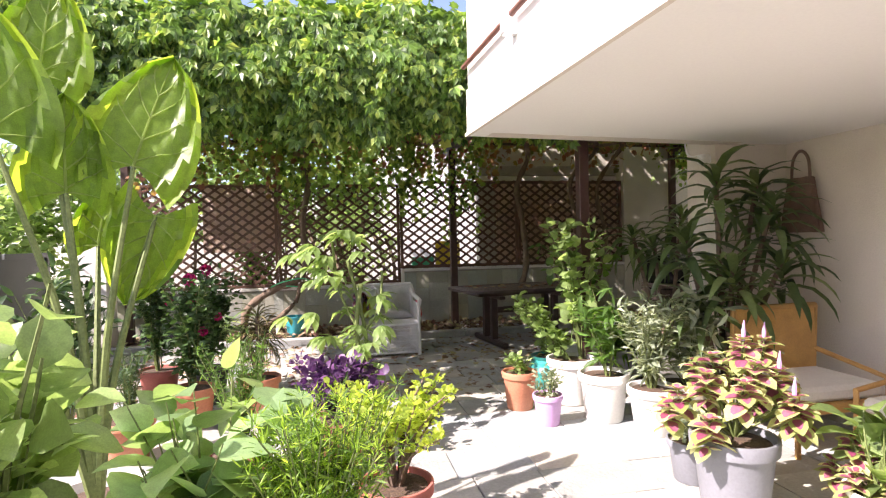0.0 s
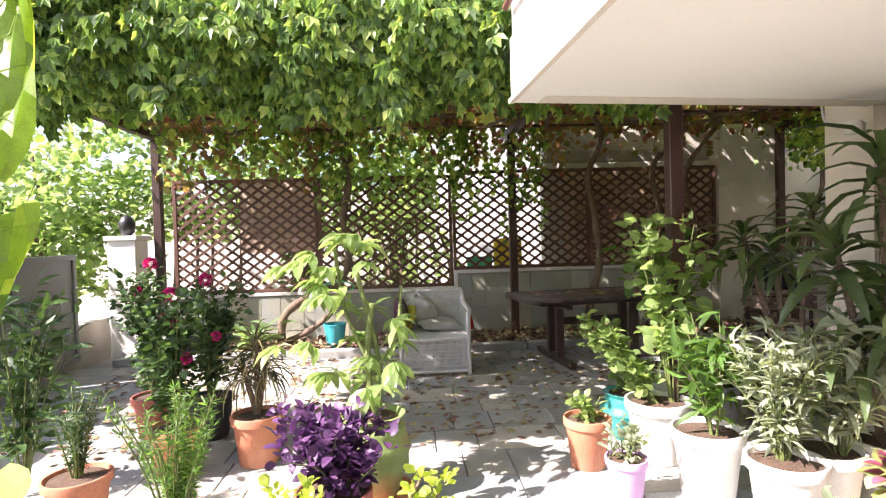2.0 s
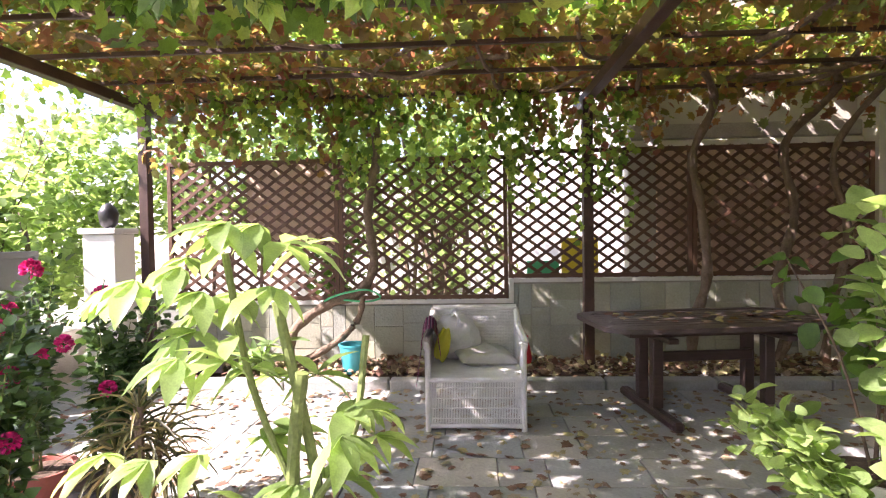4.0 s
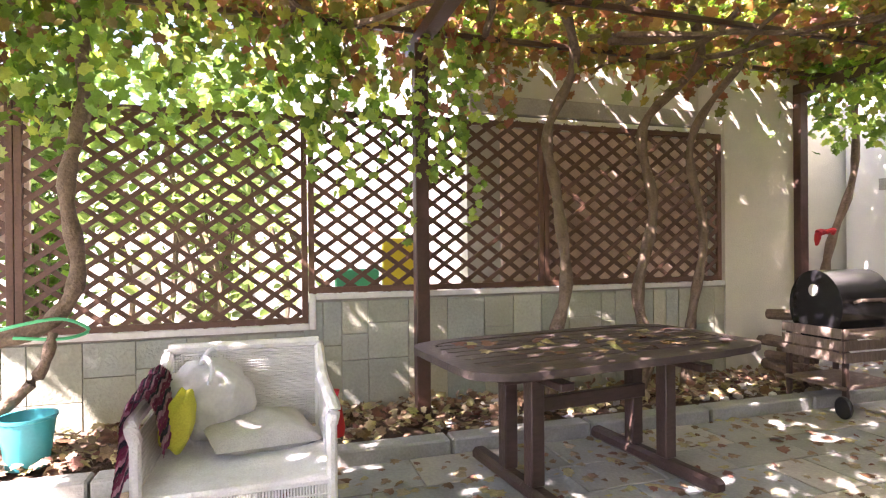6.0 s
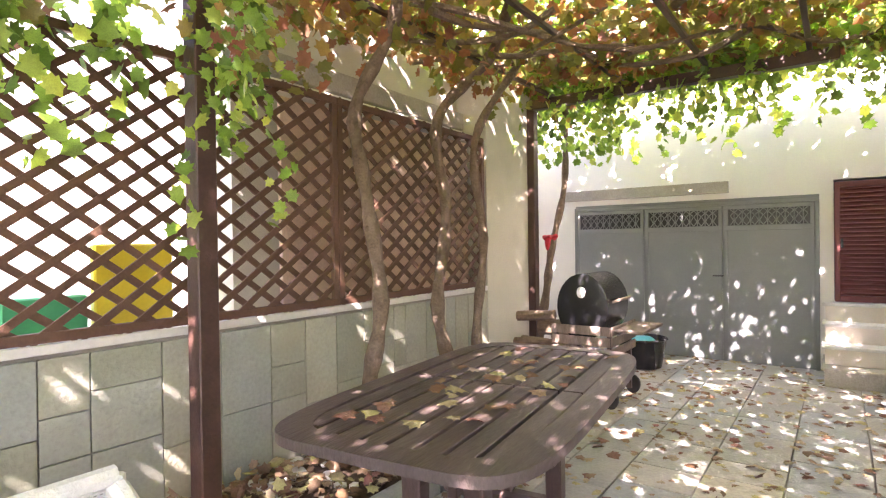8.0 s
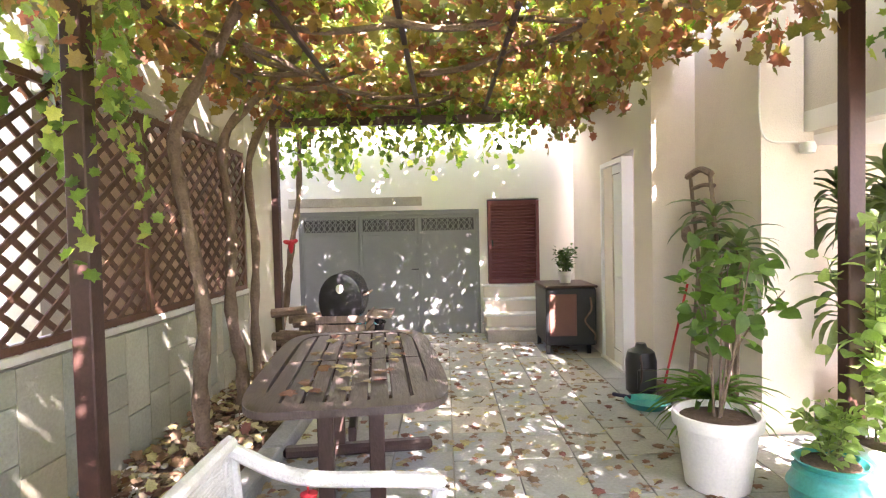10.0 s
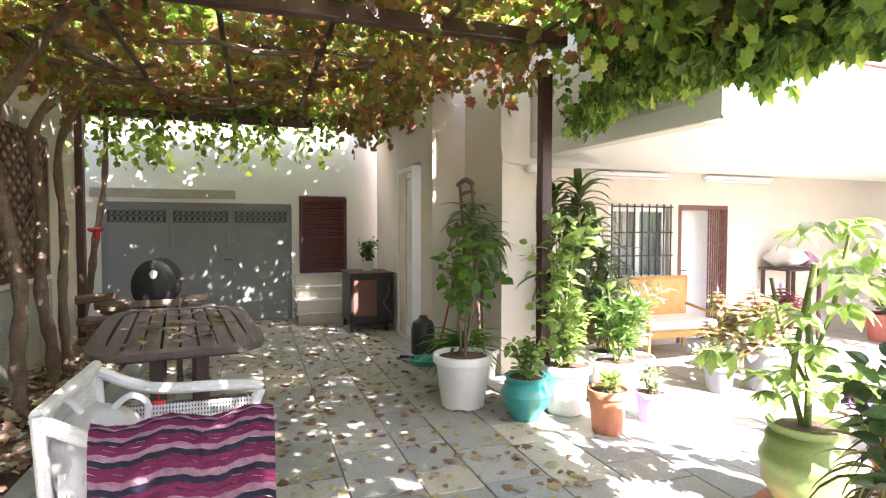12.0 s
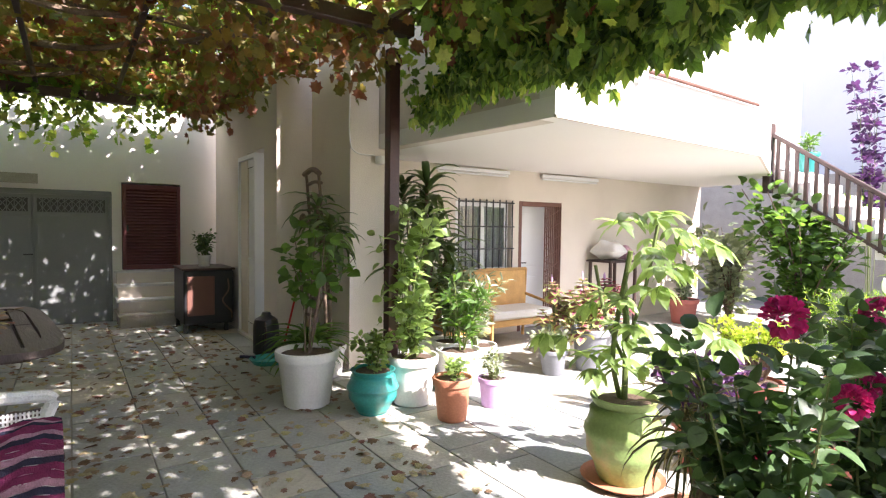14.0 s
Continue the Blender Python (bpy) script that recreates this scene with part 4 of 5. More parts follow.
plan[0] = YARD
t = thing("folding_chair", (2.85, CW + .07, 1.2), "old worn wooden folding chair hung on the wall", "chair")
for s in (-.19, .19):
    part("post", tube(bmesh.new(), [(s - .08, .0, -.55), (s, .02, .2), (s + .05, .06, .9)], .018, 6), RUST, t)
for z in (.35, .5, .65, .8):
    part("slat", tube(bmesh.new(), smooth_path([(-.15, .03, z), (0, .05, z + .02), (.22, .05, z)], 3), .02, 6), RUST, t)
part("top_rail", tube(bmesh.new(), smooth_path([(-.17, .06, .9), (0, .08, .96), (.28, .07, .92)], 3), .03, 6), RUST, t)
part("crossbar", tube(bmesh.new(), [(-.5, .08, .3), (-.1, .1, .33), (.25, .12, .38)], .03, 8), RUST, t)
for sx, sz in ((-.5, .3), (.25, .38)):
    o = part("wheel", lathe([(.015, 0), (.07, 0), (.085, .015), (.085, .03), (.07, .04), (.015, .04)], 20), RUST, t, smooth=True)
    o.matrix_basis = pose(sx, .12, sz, 90, 0, 0)
t = thing("lounger_frame", (2.75, CW + .12, 0.02), "folded grey wooden lounger frame leaning on the wall", "chair")
for s in (-.17, .17):
    part("post", tube(bmesh.new(), [(s, .12, 0), (s, 0, 1.35)], .02, 6), RUST, t)
for i in range(7):
    part("slat", tube(bmesh.new(), [(-.16, .11 - .016 * i, .12 + i * .19), (.16, .11 - .016 * i, .12 + i * .19)], .016, 6), RUST, t)
plan[0] = COURT
t = thing("backpack", (3.42, DW + .1, 0), "black fabric backpack standing against the wall", "bag")
part("body", lathe([(.12, 0), (.15, .03), (.15, .33), (.13, .42), (.06, .46), (.045, .5), (0, .5)], 20), BLACK, t, smooth=True)
part("pocket", boxes(((-.17, -.09, .06), (-.135, .09, .27)), bevel=.012), BLACK, t)
part("strap", tube(bmesh.new(), smooth_path([(-.13, .05, .4), (-.19, .06, .28), (-.15, .06, .1)]), .012, 6), DARKPOST, t)
t = thing("broom", (3.15, -3.78, 0), "broom with a red handle leaning on the wall", "broom")
part("stick", tube(bmesh.new(), [(0, .05, .15), (.05, -.2, 1.1)], .012, 6), REDC, t)
part("head", boxes(((-.13, .02, .0), (.13, .08, .16)), bevel=.01), RUST, t)
t = thing("dustpan", (2.95, -3.5, 0), "turquoise plastic dustpan lying on the slate floor", "dustpan", rz=40)
part("pan", lathe([(0, .012), (.15, .012), (.2, .06), (.205, .06), (.16, 0), (0, 0)], 20), POTT, t, smooth=True)
part("grip", tube(bmesh.new(), [(.17, 0, .05), (.34, .03, .05)], .018, 8), NAVYR, t)

plan[0] = YARD
# ---- window, balcony door, tubes ----
t = thing("window_1", (WX, 0, 0), "white sliding window behind a black iron grille", "window")
y0, y1, z0, z1 = -6.83, -5.97, .9, 1.88
part("window_frame", boxes(((.05, y0, z0), (.12, y0 + .06, z1)), ((.05, y1 - .06, z0), (.12, y1, z1)), ((.05, y0 + .06, z0), (.12, y1 - .06, z0 + .06)), ((.05, y0 + .06, z1 - .06), (.12, y1 - .06, z1)), ((.04, -6.43, z0 + .06), (.12, -6.37, z1 - .06)), bevel=.004), WHITEMET, t)
for a, c in ((y0 + .06, -6.43), (-6.37, y1 - .06)):
    part("pane", boxes(((.08, a, z0 + .06), (.086, c, z1 - .06))), GLASS, t)
part("window_sill", boxes(((-.06, y0 - .05, z0 - .04), (.05, y1 + .05, z0 - .005)), bevel=.004), MARBLE, t)
g = thing("window_grille", (WX - .05, 0, 0), "black wrought iron window grille", "grille")
for i in range(9):
    y = y0 + .0 + i * (y1 - y0) / 8
    part("bar", boxes(((-.007, y - .007, z0 - .02), (.007, y + .007, z1 + .04))), BLACK, g)
for z in (z0 + .02, z0 + .33, z0 + .64, z1):
    part("rail", boxes(((-.022, y0 - .02, z - .009), (-.008, y1 + .02, z + .009))), BLACK, g)
t = thing("curtain", (WX + .17, 0, 0), "pale net curtain behind the glass", "curtain")
bm = bmesh.new()
prev = None
for i in range(80):
    y = y0 + (y1 - y0) * i / 79
    xx = .012 * math.sin(i * .9)
    cur = (bm.verts.new((xx, y, z0)), bm.verts.new((xx, y, z1)))
    if prev:
        bm.faces.new((prev[0], cur[0], cur[1], prev[1]))
    prev = cur
bmesh.ops.solidify(bm, geom=bm.faces[:], thickness=.003)
part("cloth", bm, CLOTH, t, smooth=True)
t = thing("door_2", (WX, 0, 0), "white door standing in a brown frame behind an open folding grille", "door")
part("door_frame", boxes(((.0, -7.78, .0), (.07, -7.72, 1.92)), ((.0, -7.04, 0), (.07, -6.98, 1.92)), ((.0, -7.72, 1.85), (.07, -7.04, 1.92)), bevel=.004), BROWNPAINT, t)
part("door_handle", tubes(([(.18, -7.14, 1.0), (.14, -7.14, 1.0), (.14, -7.24, 1.0)], .009)), BLACK, t)
part("leaf", boxes(((.2, -7.74, .0), (.24, -7.04, 1.88)), ((.185, -7.6, .2), (.2, -7.18, .8)), ((.185, -7.6, .95), (.2, -7.18, 1.75)), bevel=.004), WHITEMET, t)
t = thing("folding_grille", (WX, 0, 0), "dark brown folding security grille drawn to the side of the door", "grille")
for i in range(9):
    y = -7.74 + i * .037
    part("bar", boxes(((-.03, y - .006, .03), (-.012, y + .006, 1.86))), BROWNPAINT, t)
bm = bmesh.new()
for k in range(9):
    for s in (-1, 1):
        zc = .15 + k * .2
        tube(bm, [(-.035, -7.745, zc - s * .08), (-.035, -7.44, zc + s * .08)], .006, 4)
part("lattice", bm, BROWNPAINT, t)
for y in (-5.9, -7.6):
    t = thing("fluorescent_lamp", (WX - .05, y - .3, SZ - .1), "white fluorescent tube fitting under the balcony", "lamp", "tube lamps under the balcony")
    part("housing", boxes(((-.03, -.62, .02), (.03, .62, .07)), bevel=.006), WHITEMET, t)
    part("tube", tube(bmesh.new(), [(0, -.6, 0), (0, .6, 0)], .014, 10), WHITEMET, t, smooth=True)
t = thing("wall_lamp", (PX + .1, CW - .02, 0), "small round white lamp on the pillar", "lamp")
o = part("globe", lathe([(0, 0), (.05, .01), (.06, .05), (.05, .09), (0, .1)], 16), POTW, t, smooth=True, at=(-.16, -.3, 2.18))
part("bracket", boxes(((-.12, -.33, 2.2), (-.1, -.27, 2.26))), WHITEMET, t)
t = thing("cable", (0, 0, 0), "white cable run along the pillar edge", "cable")
part("wire", tube(bmesh.new(), smooth_path([(PX - .01, CW + .012, 2.9), (PX - .012, CW + .012, 2.45), (PX - .01, CW - .05, 2.3), (PX - .012, -4.5, 2.28)]), .008, 6), POTW, t)
t = thing("balcony_rod", (0, 0, 0), "brown awning rod with a white bracket on the balcony face", "awning rod")
part("rod", tube(bmesh.new(), [(SX - .03, SY - .03, SZ + .53), (-.03, -7.7, SZ + .54)], .02, 8), BROWNPAINT, t)
part("bracket", boxes(((SX - .03, -5.75, SZ + .42), (SX + .1, -5.68, SZ + .55)), bevel=.01), WHITEMET, t)

# rattan sofa set under the balcony
for (x, y, rz, w) in ((2.2, -5.2, 180, .75), (2.68, -6.42, 90, 1.1)):
    t = thing("rattan_sofa", (x, y, 0), "honey coloured rattan sofa with white seat cushion", "sofa", "rattan sofas under the balcony", rz)
    part("frame", tubes(([(-w / 2, -.04, 0), (-w / 2, .0, .95)], .022), ([(w / 2, -.04, 0), (w / 2, 0, .95)], .022), ([(-w / 2, 0, .95), (w / 2, 0, .95)], .024), ([(-w / 2, 0, .42), (w / 2, 0, .42)], .018),
                        ([(-w / 2, .6, 0), (-w / 2, .6, .5), (-w / 2, 0, .6)], .02), ([(w / 2, .6, 0), (w / 2, .6, .5), (w / 2, 0, .6)], .02)), RATTAN, t, smooth=True)
    for i in range(24):
        xx = -w / 2 + w * (i + .5) / 24
        part("cane", tube(bmesh.new(), [(xx, -.007, .42), (xx, -.007, .94)], .006, 4, False), RATTAN, t)
    for i in range(8):
        for s in (-1, 1):
            part("arched_cane", tube(bmesh.new(), smooth_path([(s * w * .04, -.016, .44 + i * .06), (s * w * .2, -.016, .54 + i * .055), (s * w * .47, -.016, .47 + i * .06)], 3), .008, 5, False), RATTAN, t)
    part("back_panel", boxes(((-w / 2, .004, .42), (w / 2, .01, .94))), RATTAN, t)
    part("seat", boxes(((-w / 2, .02, .28), (w / 2, .6, .36)), bevel=.01), RATTAN, t)
    part("seat_cushion", boxes(((-w / 2 + .03, .03, .362), (w / 2 - .03, .6, .47)), bevel=.03), POTW, t, "white seat cushion")
t = thing("cloth_bag", (WX - .06, -4.85, 1.68), "worn brown cloth bag hanging on the wall", "bag")
bm = bmesh.new()
bmesh.ops.create_cube(bm, size=1)
bmesh.ops.subdivide_edges(bm, edges=bm.edges[:], cuts=8, use_grid_fill=True)
for v in bm.verts:
    k = 1 - .45 * (v.co.z + .5)
    v.co = Vector((v.co.x * .09 * (1.1 - abs(v.co.y)) - .03, v.co.y * .42 * k, v.co.z * .48 + .1)) + Vector((.02, .015, .01)) * noise.noise(v.co * 4)
part("body", bm, BRNC, t, smooth=True)
part("strap", tube(bmesh.new(), smooth_path([(-.03, -.1, .3), (-.03, -.08, .5), (-.01, .02, .58), (-.03, .08, .5), (-.03, .1, .3)]), .014, 6), BRNC, t)
t = thing("side_table", (2.65, -8.6, 0), "small dark wooden table piled with white towels", "table")
part("top", boxes(((-.25, -.35, 1.0), (.25, .35, 1.03)), bevel=.005), DARKWOOD, t)
for a in (-.22, .18):
    for c in (-.32, .28):
        part("leg", boxes(((a, c, 0), (a + .04, c + .04, 1.0))), DARKWOOD, t)
pillow("towel", (2.65, -8.5, 1.17), (.22, .2, .3), POTW, "crumpled pile of white towels", "towel", (0, 0, 10), 4)
pillow("towel", (2.65, -8.8, 1.13), (.16, .14, .22), PALER, "folded pink towels on the side table", "towel", (0, 0, 10), 6)

# stairs with a dark wooden railing, south end
t = thing("outside_staircase", (0, 0, 0), "white concrete staircase with a dark wooden railing down from the balcony", "staircase")
for i in range(13):
    xs, z = 1.0 - i * .26, 2.42 - i * .18
    part("step", boxes(((xs - .26, -11.0, max(-.02, z - .36)), (xs, -10.05, z)), bevel=.006), SOFFIT, t)
part("handrail", boxes(((-3.0, -.035, -.03), (0, .035, .03)), bevel=.01), DARKWOOD, t)
bpy.data.objects["handrail"].matrix_basis = pose(1.05, -10.02, 3.0, 0, -35, 0)
for x, z in ((1.06, 2.1), (-1.3, .5)):
    part("newel", boxes(((x - .06, -10.08, z), (x + .06, -9.96, z + 1.05)), bevel=.01), DARKWOOD, t)
for i in range(17):
    x = .93 - i * .13
    z = 3.0 - (1.05 - x) * .7
    part("baluster", boxes(((x - .022, -10.04, z - .75), (x + .022, -10.0, z - .02))), DARKWOOD, t)
part("lower_rail", boxes(((-3.0, -.025, -.02), (0, .025, .02)), bevel=.006), DARKWOOD, t)
bpy.data.objects["lower_rail"].matrix_basis = pose(1.05, -10.02, 2.28, 0, -35, 0)

plan[0] = WALL
# west metal fence
t = thing("metal_fence", (-4.55, 0, 0), "grey brown sheet metal fence with framed panels", "fence")
for i in range(6):
    y = -1.0 - i * 1.0
    part("panel", boxes(((-.02, y - .96, .1), (.0, y, 1.35)), ((.0, y - .96, 1.29), (.03, y, 1.35)), ((.0, y - .96, .1), (.03, y, .18)), ((.0, y - .05, .18), (.025, y, 1.29)), bevel=.003), GATE, t)
t = thing("gate_pillar", (-4.2, -0.45, 0), "white plastered gate pillar with a small lantern", "pillar")
part("shaft", boxes(((-.17, -.17, 0), (.17, .17, 1.5)), bevel=.008), WHITE, t)
part("cap", boxes(((-.2, -.2, 1.5), (.2, .2, 1.56)), bevel=.01), MARBLE, t)
part("lantern", lathe([(.04, 1.56), (.08, 1.6), (.1, 1.72), (.06, 1.8), (.0, 1.83)], 12), BLACK, t, smooth=True)

# fallen leaves and pebbles
n = 3600
x, y = rs.uniform(-3.9, 6.9, n), -0.05 - 3.9 * rs.uniform(0, 1, n) ** 1.25
ok = ((np.abs(y + .88) > .1)) & ~((x > 2) & (y < -3.6))
x, y = x[ok], y[ok]
z = np.where(y > -.8, .085, .012)
leaves("fallen_leaves", L_DRY, "vine", np.c_[x, y, z], np.c_[rs.normal(0, 1, (len(x), 2)), rs.normal(0, .08, len(x))], rs.uniform(.03, .082, len(x)), None, "scattered dry brown and red vine leaves", jitter=.25)
n = 1600
x, y = rs.uniform(-2.5, 4.6, n), rs.uniform(-.78, -.05, n)
leaves("bed_leaves", L_DRY, "vine", np.c_[x, y, .09 + rs.uniform(0, .05, n)], np.c_[rs.normal(0, 1, (n, 2)), rs.normal(0, .3, n)], rs.uniform(.04, .09, n), None, "thick litter of dry leaves in the flower bed", jitter=.5)
n = 45
leaves("table_leaves", L_DRY, "vine", np.c_[rs.uniform(.75, 2.15, n), rs.uniform(-1.8, -1.25, n), np.full(n, .76)], np.c_[rs.normal(0, 1, (n, 2)), rs.normal(0, .1, n)], rs.uniform(.05, .09, n), None, "dry yellow leaves lying on the garden table", jitter=.25)
bm = bmesh.new()
for i in range(70):
    r = rs.uniform(.02, .05)
    m = Matrix.Translation((rs.uniform(.8, 3.9), rs.uniform(-.75, -.1), .08)) @ Euler((0, 0, rs.uniform(0, 6))).to_matrix().to_4x4() @ Matrix.Diagonal((r * 1.4, r, r * .7, 1))
    bmesh.ops.create_icosphere(bm, subdivisions=1, radius=1, matrix=m)
tagged(part("pebbles", bm, MARBLE, None, "pale pebbles among the leaves in the flower bed", True), category="stones", kind="stuff")

plan[0] = YARD
# ---- potted plants ----
def pot(name, x, y, r, h, material, label, style="rim", z=0.0):
    t = thing(name, (x, y, z), label, "plant pot")
    if style == "belly":
        pr = [(.55 * r, 0), (.62 * r, .02), (.95 * r, h * .35), (1.05 * r, h * .6), (.9 * r, h * .85), (.78 * r, h * .92)]
        pr2 = []
        for (a, za), (b, zb) in zip(pr, pr[1:]):
            for i in range(4):
                u = i / 4
                pr2.append((a + (b - a) * u + .028 * r * math.sin(i * 1.57 + .8), za + (zb - za) * u))
        pr = pr2 + [(.86 * r, h * .95), (.92 * r, h), (.86 * r, h * 1.005), (.74 * r, h * .93), (.0, h * .93)]
        rim = h * .93
    else:
        pr = [(.68 * r, 0), (.72 * r, .008), (.9 * r, h * .8), (.92 * r, h * .83), (r, h * .84), (1.02 * r, h * .98), (r, h), (.93 * r, h), (.88 * r, h * .9), (0, h * .9)]
        rim = h * .9
    part("body", lathe(pr, 30), material, t, smooth=True)
    part("soil", lathe([(0, rim - .01), (.86 * r if style != "belly" else .72 * r, rim - .01), (.84 * r if style != "belly" else .7 * r, rim + .012), (0, rim + .02)], 20), SOIL, t)
    return t, z + rim


def plant(name, label, x, y):
    return thing(name, (x, y, 0), label, "plant")


def stems_of(t, zs, n, spread, top, seed, r=.006, material=None, lean=(0, 0), low=2, name="branching_stem"):
    """Stems that rise from the soil and lean out: mesh, and points along them with the ways."""
    q = np.random.RandomState(seed)
    bm = bmesh.new()
    P, D = [], []
    for i in range(n):
        a = q.uniform(0, 6.28)
        s = spread * q.uniform(.15, 1)
        h = (top - zs) * q.uniform(.65, 1.05)
        b = np.array([math.cos(a) * .02, math.sin(a) * .02, zs - .01])
        e = np.array([math.cos(a) * s + lean[0], math.sin(a) * s + lean[1], zs + h])
        m = (b + e) / 2 + np.array([math.cos(a) * -s * .12, math.sin(a) * -s * .12, h * .08]) + q.normal(0, .02, 3)
        pts = smooth_path([b, m, e], 5)
        tube(bm, pts, [r * (1 - .06 * j) for j in range(len(pts))], 5, False)
        for j in range(low, len(pts)):
            P.append(pts[j])
            D.append(np.array(pts[j]) - np.array(pts[j - 1]))
    part(name, bm, material or STEMG, t, smooth=True)["kind"] = "stuff"
    return np.array(P), np.array(D)


def bush(name, label, x, y, zs, top, spread, leafm, kind, count, size, seed, stems=7, up=.35, wide=1.0, lean=(0, 0), scat=.08, stemm=None, r=.006, jitter=.5, low=2):
    t = plant(name, label, x, y)
    P, D = stems_of(t, zs, stems, spread, top, seed, r, stemm, lean, low)
    q = np.random.RandomState(seed + 1)
    i = q.randint(0, len(P), count)
    d = rdirs(count, q, up)
    d /= np.linalg.norm(d, axis=1, keepdims=True)
    o = d * q.uniform(.1, 1, (count, 1)) * scat
    leaves("foliage", leafm, kind, P[i] + o, d, size * q.uniform(.6, 1.2, count), t, wide=wide, jitter=jitter, seed=seed)
    return t


def rosettes(name, label, x, y, heads, leafm, per, size, seed, zs=0, kind="strap", wide=1.0, el=(-.3, .9), trunkm=None, r=.02):
    """Heads of sword leaves on bare trunks (dracaena, yucca)."""
    t = plant(name, label, x, y)
    q = np.random.RandomState(seed)
    P, D = [], []
    for hx, hy, hz, ln in heads:
        pts = smooth_path([(hx * .1, hy * .1, zs), (hx * .5, hy * .5, zs + (hz - zs) * .5), (hx, hy, hz)], 5)
        part("trunk", tube(bmesh.new(), pts, r, 7), trunkm or BARK, t, smooth=True)
        for i in range(per):
            a = i * 2.4 + q.uniform(-.2, .2)
            e = el[0] + (el[1] - el[0]) * (i / per)
            P.append((hx, hy, hz - ln + ln * i / per))
            D.append((math.cos(a), math.sin(a), e))
    leaves("foliage", leafm, kind, P, D, size * q.uniform(.75, 1.1, len(P)), t, wide=wide, jitter=.12, seed=seed)
    return t



def coleus(x, y, zs, top, spread, heads, size, seed, centre=None, margin=None, label="coleus with pink hearted leaves edged in yellow green"):
    t = plant("coleus_plant", label, x, y)
    q = np.random.RandomState(seed)
    bm = bmesh.new()
    P, D, S = [], [], []
    for i in range(heads):
        a, s = i * 2.4, spread * math.sqrt((i + .5) / heads)
        h = zs + (top - zs) * (1 - .75 * (s / spread) ** 2) * q.uniform(.75, 1.05)
        e = np.array([s * math.cos(a), s * math.sin(a), h])
        tube(bm, smooth_path([(0, 0, zs), (e[0] * .4, e[1] * .4, zs + (h - zs) * .5), tuple(e)], 3), .006, 5, False)
        for k_, (el, f) in enumerate(((.5, .55), (.2, .8), (-.05, 1.0), (-.35, 1.1), (-.5, .9))):
            for j in range(4 if k_ < 3 else 3):
                b = a + k_ * .75 + j * 1.57
                P.append(e - (0, 0, .035 * k_))
                D.append((math.cos(b), math.sin(b), el))
                S.append(size * f * q.uniform(.8, 1.15))
    part("branching_stem", bm, STEMG, t, smooth=True)["kind"] = "stuff"
    P, D, S = np.array(P), np.array(D, float), np.array(S)
    leaves("foliage", margin or L_COL, "ovate", P, D, S, t, wide=1.15, jitter=.12, seed=seed)
    Dn = D / np.linalg.norm(D, axis=1, keepdims=True)
    leaves("leaf_centre", centre or L_COLM, "ovate", P + Dn * S[:, None] * .1 + (0, 0, .006), D, S * .64, t, wide=.95, jitter=.12, seed=seed)
    for i in range(0, heads, 5):
        e = P[i * 18]
        part("flower_spike", tube(bmesh.new(), [tuple(e), (e[0], e[1], e[2] + .05), (e[0] + .005, e[1], e[2] + .11)], [.009, .012, .003], 6), POTP, t, "pale lilac flower spike", True)
    return t


# row along the house
_, z = pot("plant_pot", 1.36, -3.56, .265, .47, POTW, "large white plastic pot on the slate floor")
bush("hibiscus_plant", "slender hibiscus with rounded green leaves in a white pot", 1.36, -3.56, z, 1.5, .46, L_GREEN, "ovate", 125, .12, 21, 6, wide=1.25, r=.009, stemm=BARK, up=-.1, scat=.1, low=5)
_, z = pot("plant_pot", 0.87, -3.9, .2, .36, POTT, "turquoise glazed ribbed pot", "belly")
bush("basil_plant", "small light green plant in a turquoise pot", 0.87, -3.9, z, .66, .22, L_LIME, "ovate", 170, .08, 22, 7)
_, z = pot("plant_pot", .92, -4.27, .22, .42, POTW, "large white plastic pot beside the red-brown post")
bush("lemon_tree", "bushy green shrub in a white pot climbing the post", 1.05, -4.25, .3, 1.65, .3, L_LIME, "ovate", 260, .11, 23, 8, scat=.12, wide=1.25, low=3)
_, z = pot("plant_pot", 0.4, -4.32, .16, .34, TERRA, "terracotta pot with a thick rim")
bush("succulent_plant", "low green succulent in a terracotta pot", 0.4, -4.32, z, .47, .12, L_LIME, "ovate", 90, .055, 24, 8, wide=1.3, scat=.05)
bush("basil_plant", "upright lime green basil bush", .92, -4.27, .38, .95, .14, L_LIME, "ovate", 330, .075, 124, 10, wide=1.3, scat=.08, lean=(-.36, .2))
_, z = pot("plant_pot", 0.48, -4.75, .125, .25, POTP, "small lilac plastic pot")
bush("mint_plant", "small pale green herb in a lilac pot", 0.48, -4.75, z, .46, .13, L_GREY, "ovate", 170, .045, 25, 9)
_, z = pot("plant_pot", 0.98, -4.75, .21, .4, POTW, "white plastic pot in full sun")
bush("oleander_plant", "young oleander with narrow green leaves", 1.0, -4.8, z, 1.12, .28, L_GREEN, "lance", 190, .15, 26, 9, scat=.04, wide=.7)
_, z = pot("plant_pot", 1.2, -5.1, .2, .36, POTW, "dusty white plastic pot")
bush("lavender_bush", "silvery grey shrub with narrow leaves", 1.2, -5.08, z, 1.0, .3, L_GREY, "lance", 800, .1, 27, 22, scat=.06, wide=.7)
_, z = pot("plant_pot", 0.95, -5.84, .15, .26, POTG, "small grey plastic pot")
bush("lantana_plant", "low grey green plant spilling over a small pot", .95, -5.82, z, .42, .26, L_GREY, "ovate", 280, .06, 28, 12)
_, z = pot("plant_pot", 1.5, -5.0, .2, .36, POTW, "white plastic pot against the sofa")
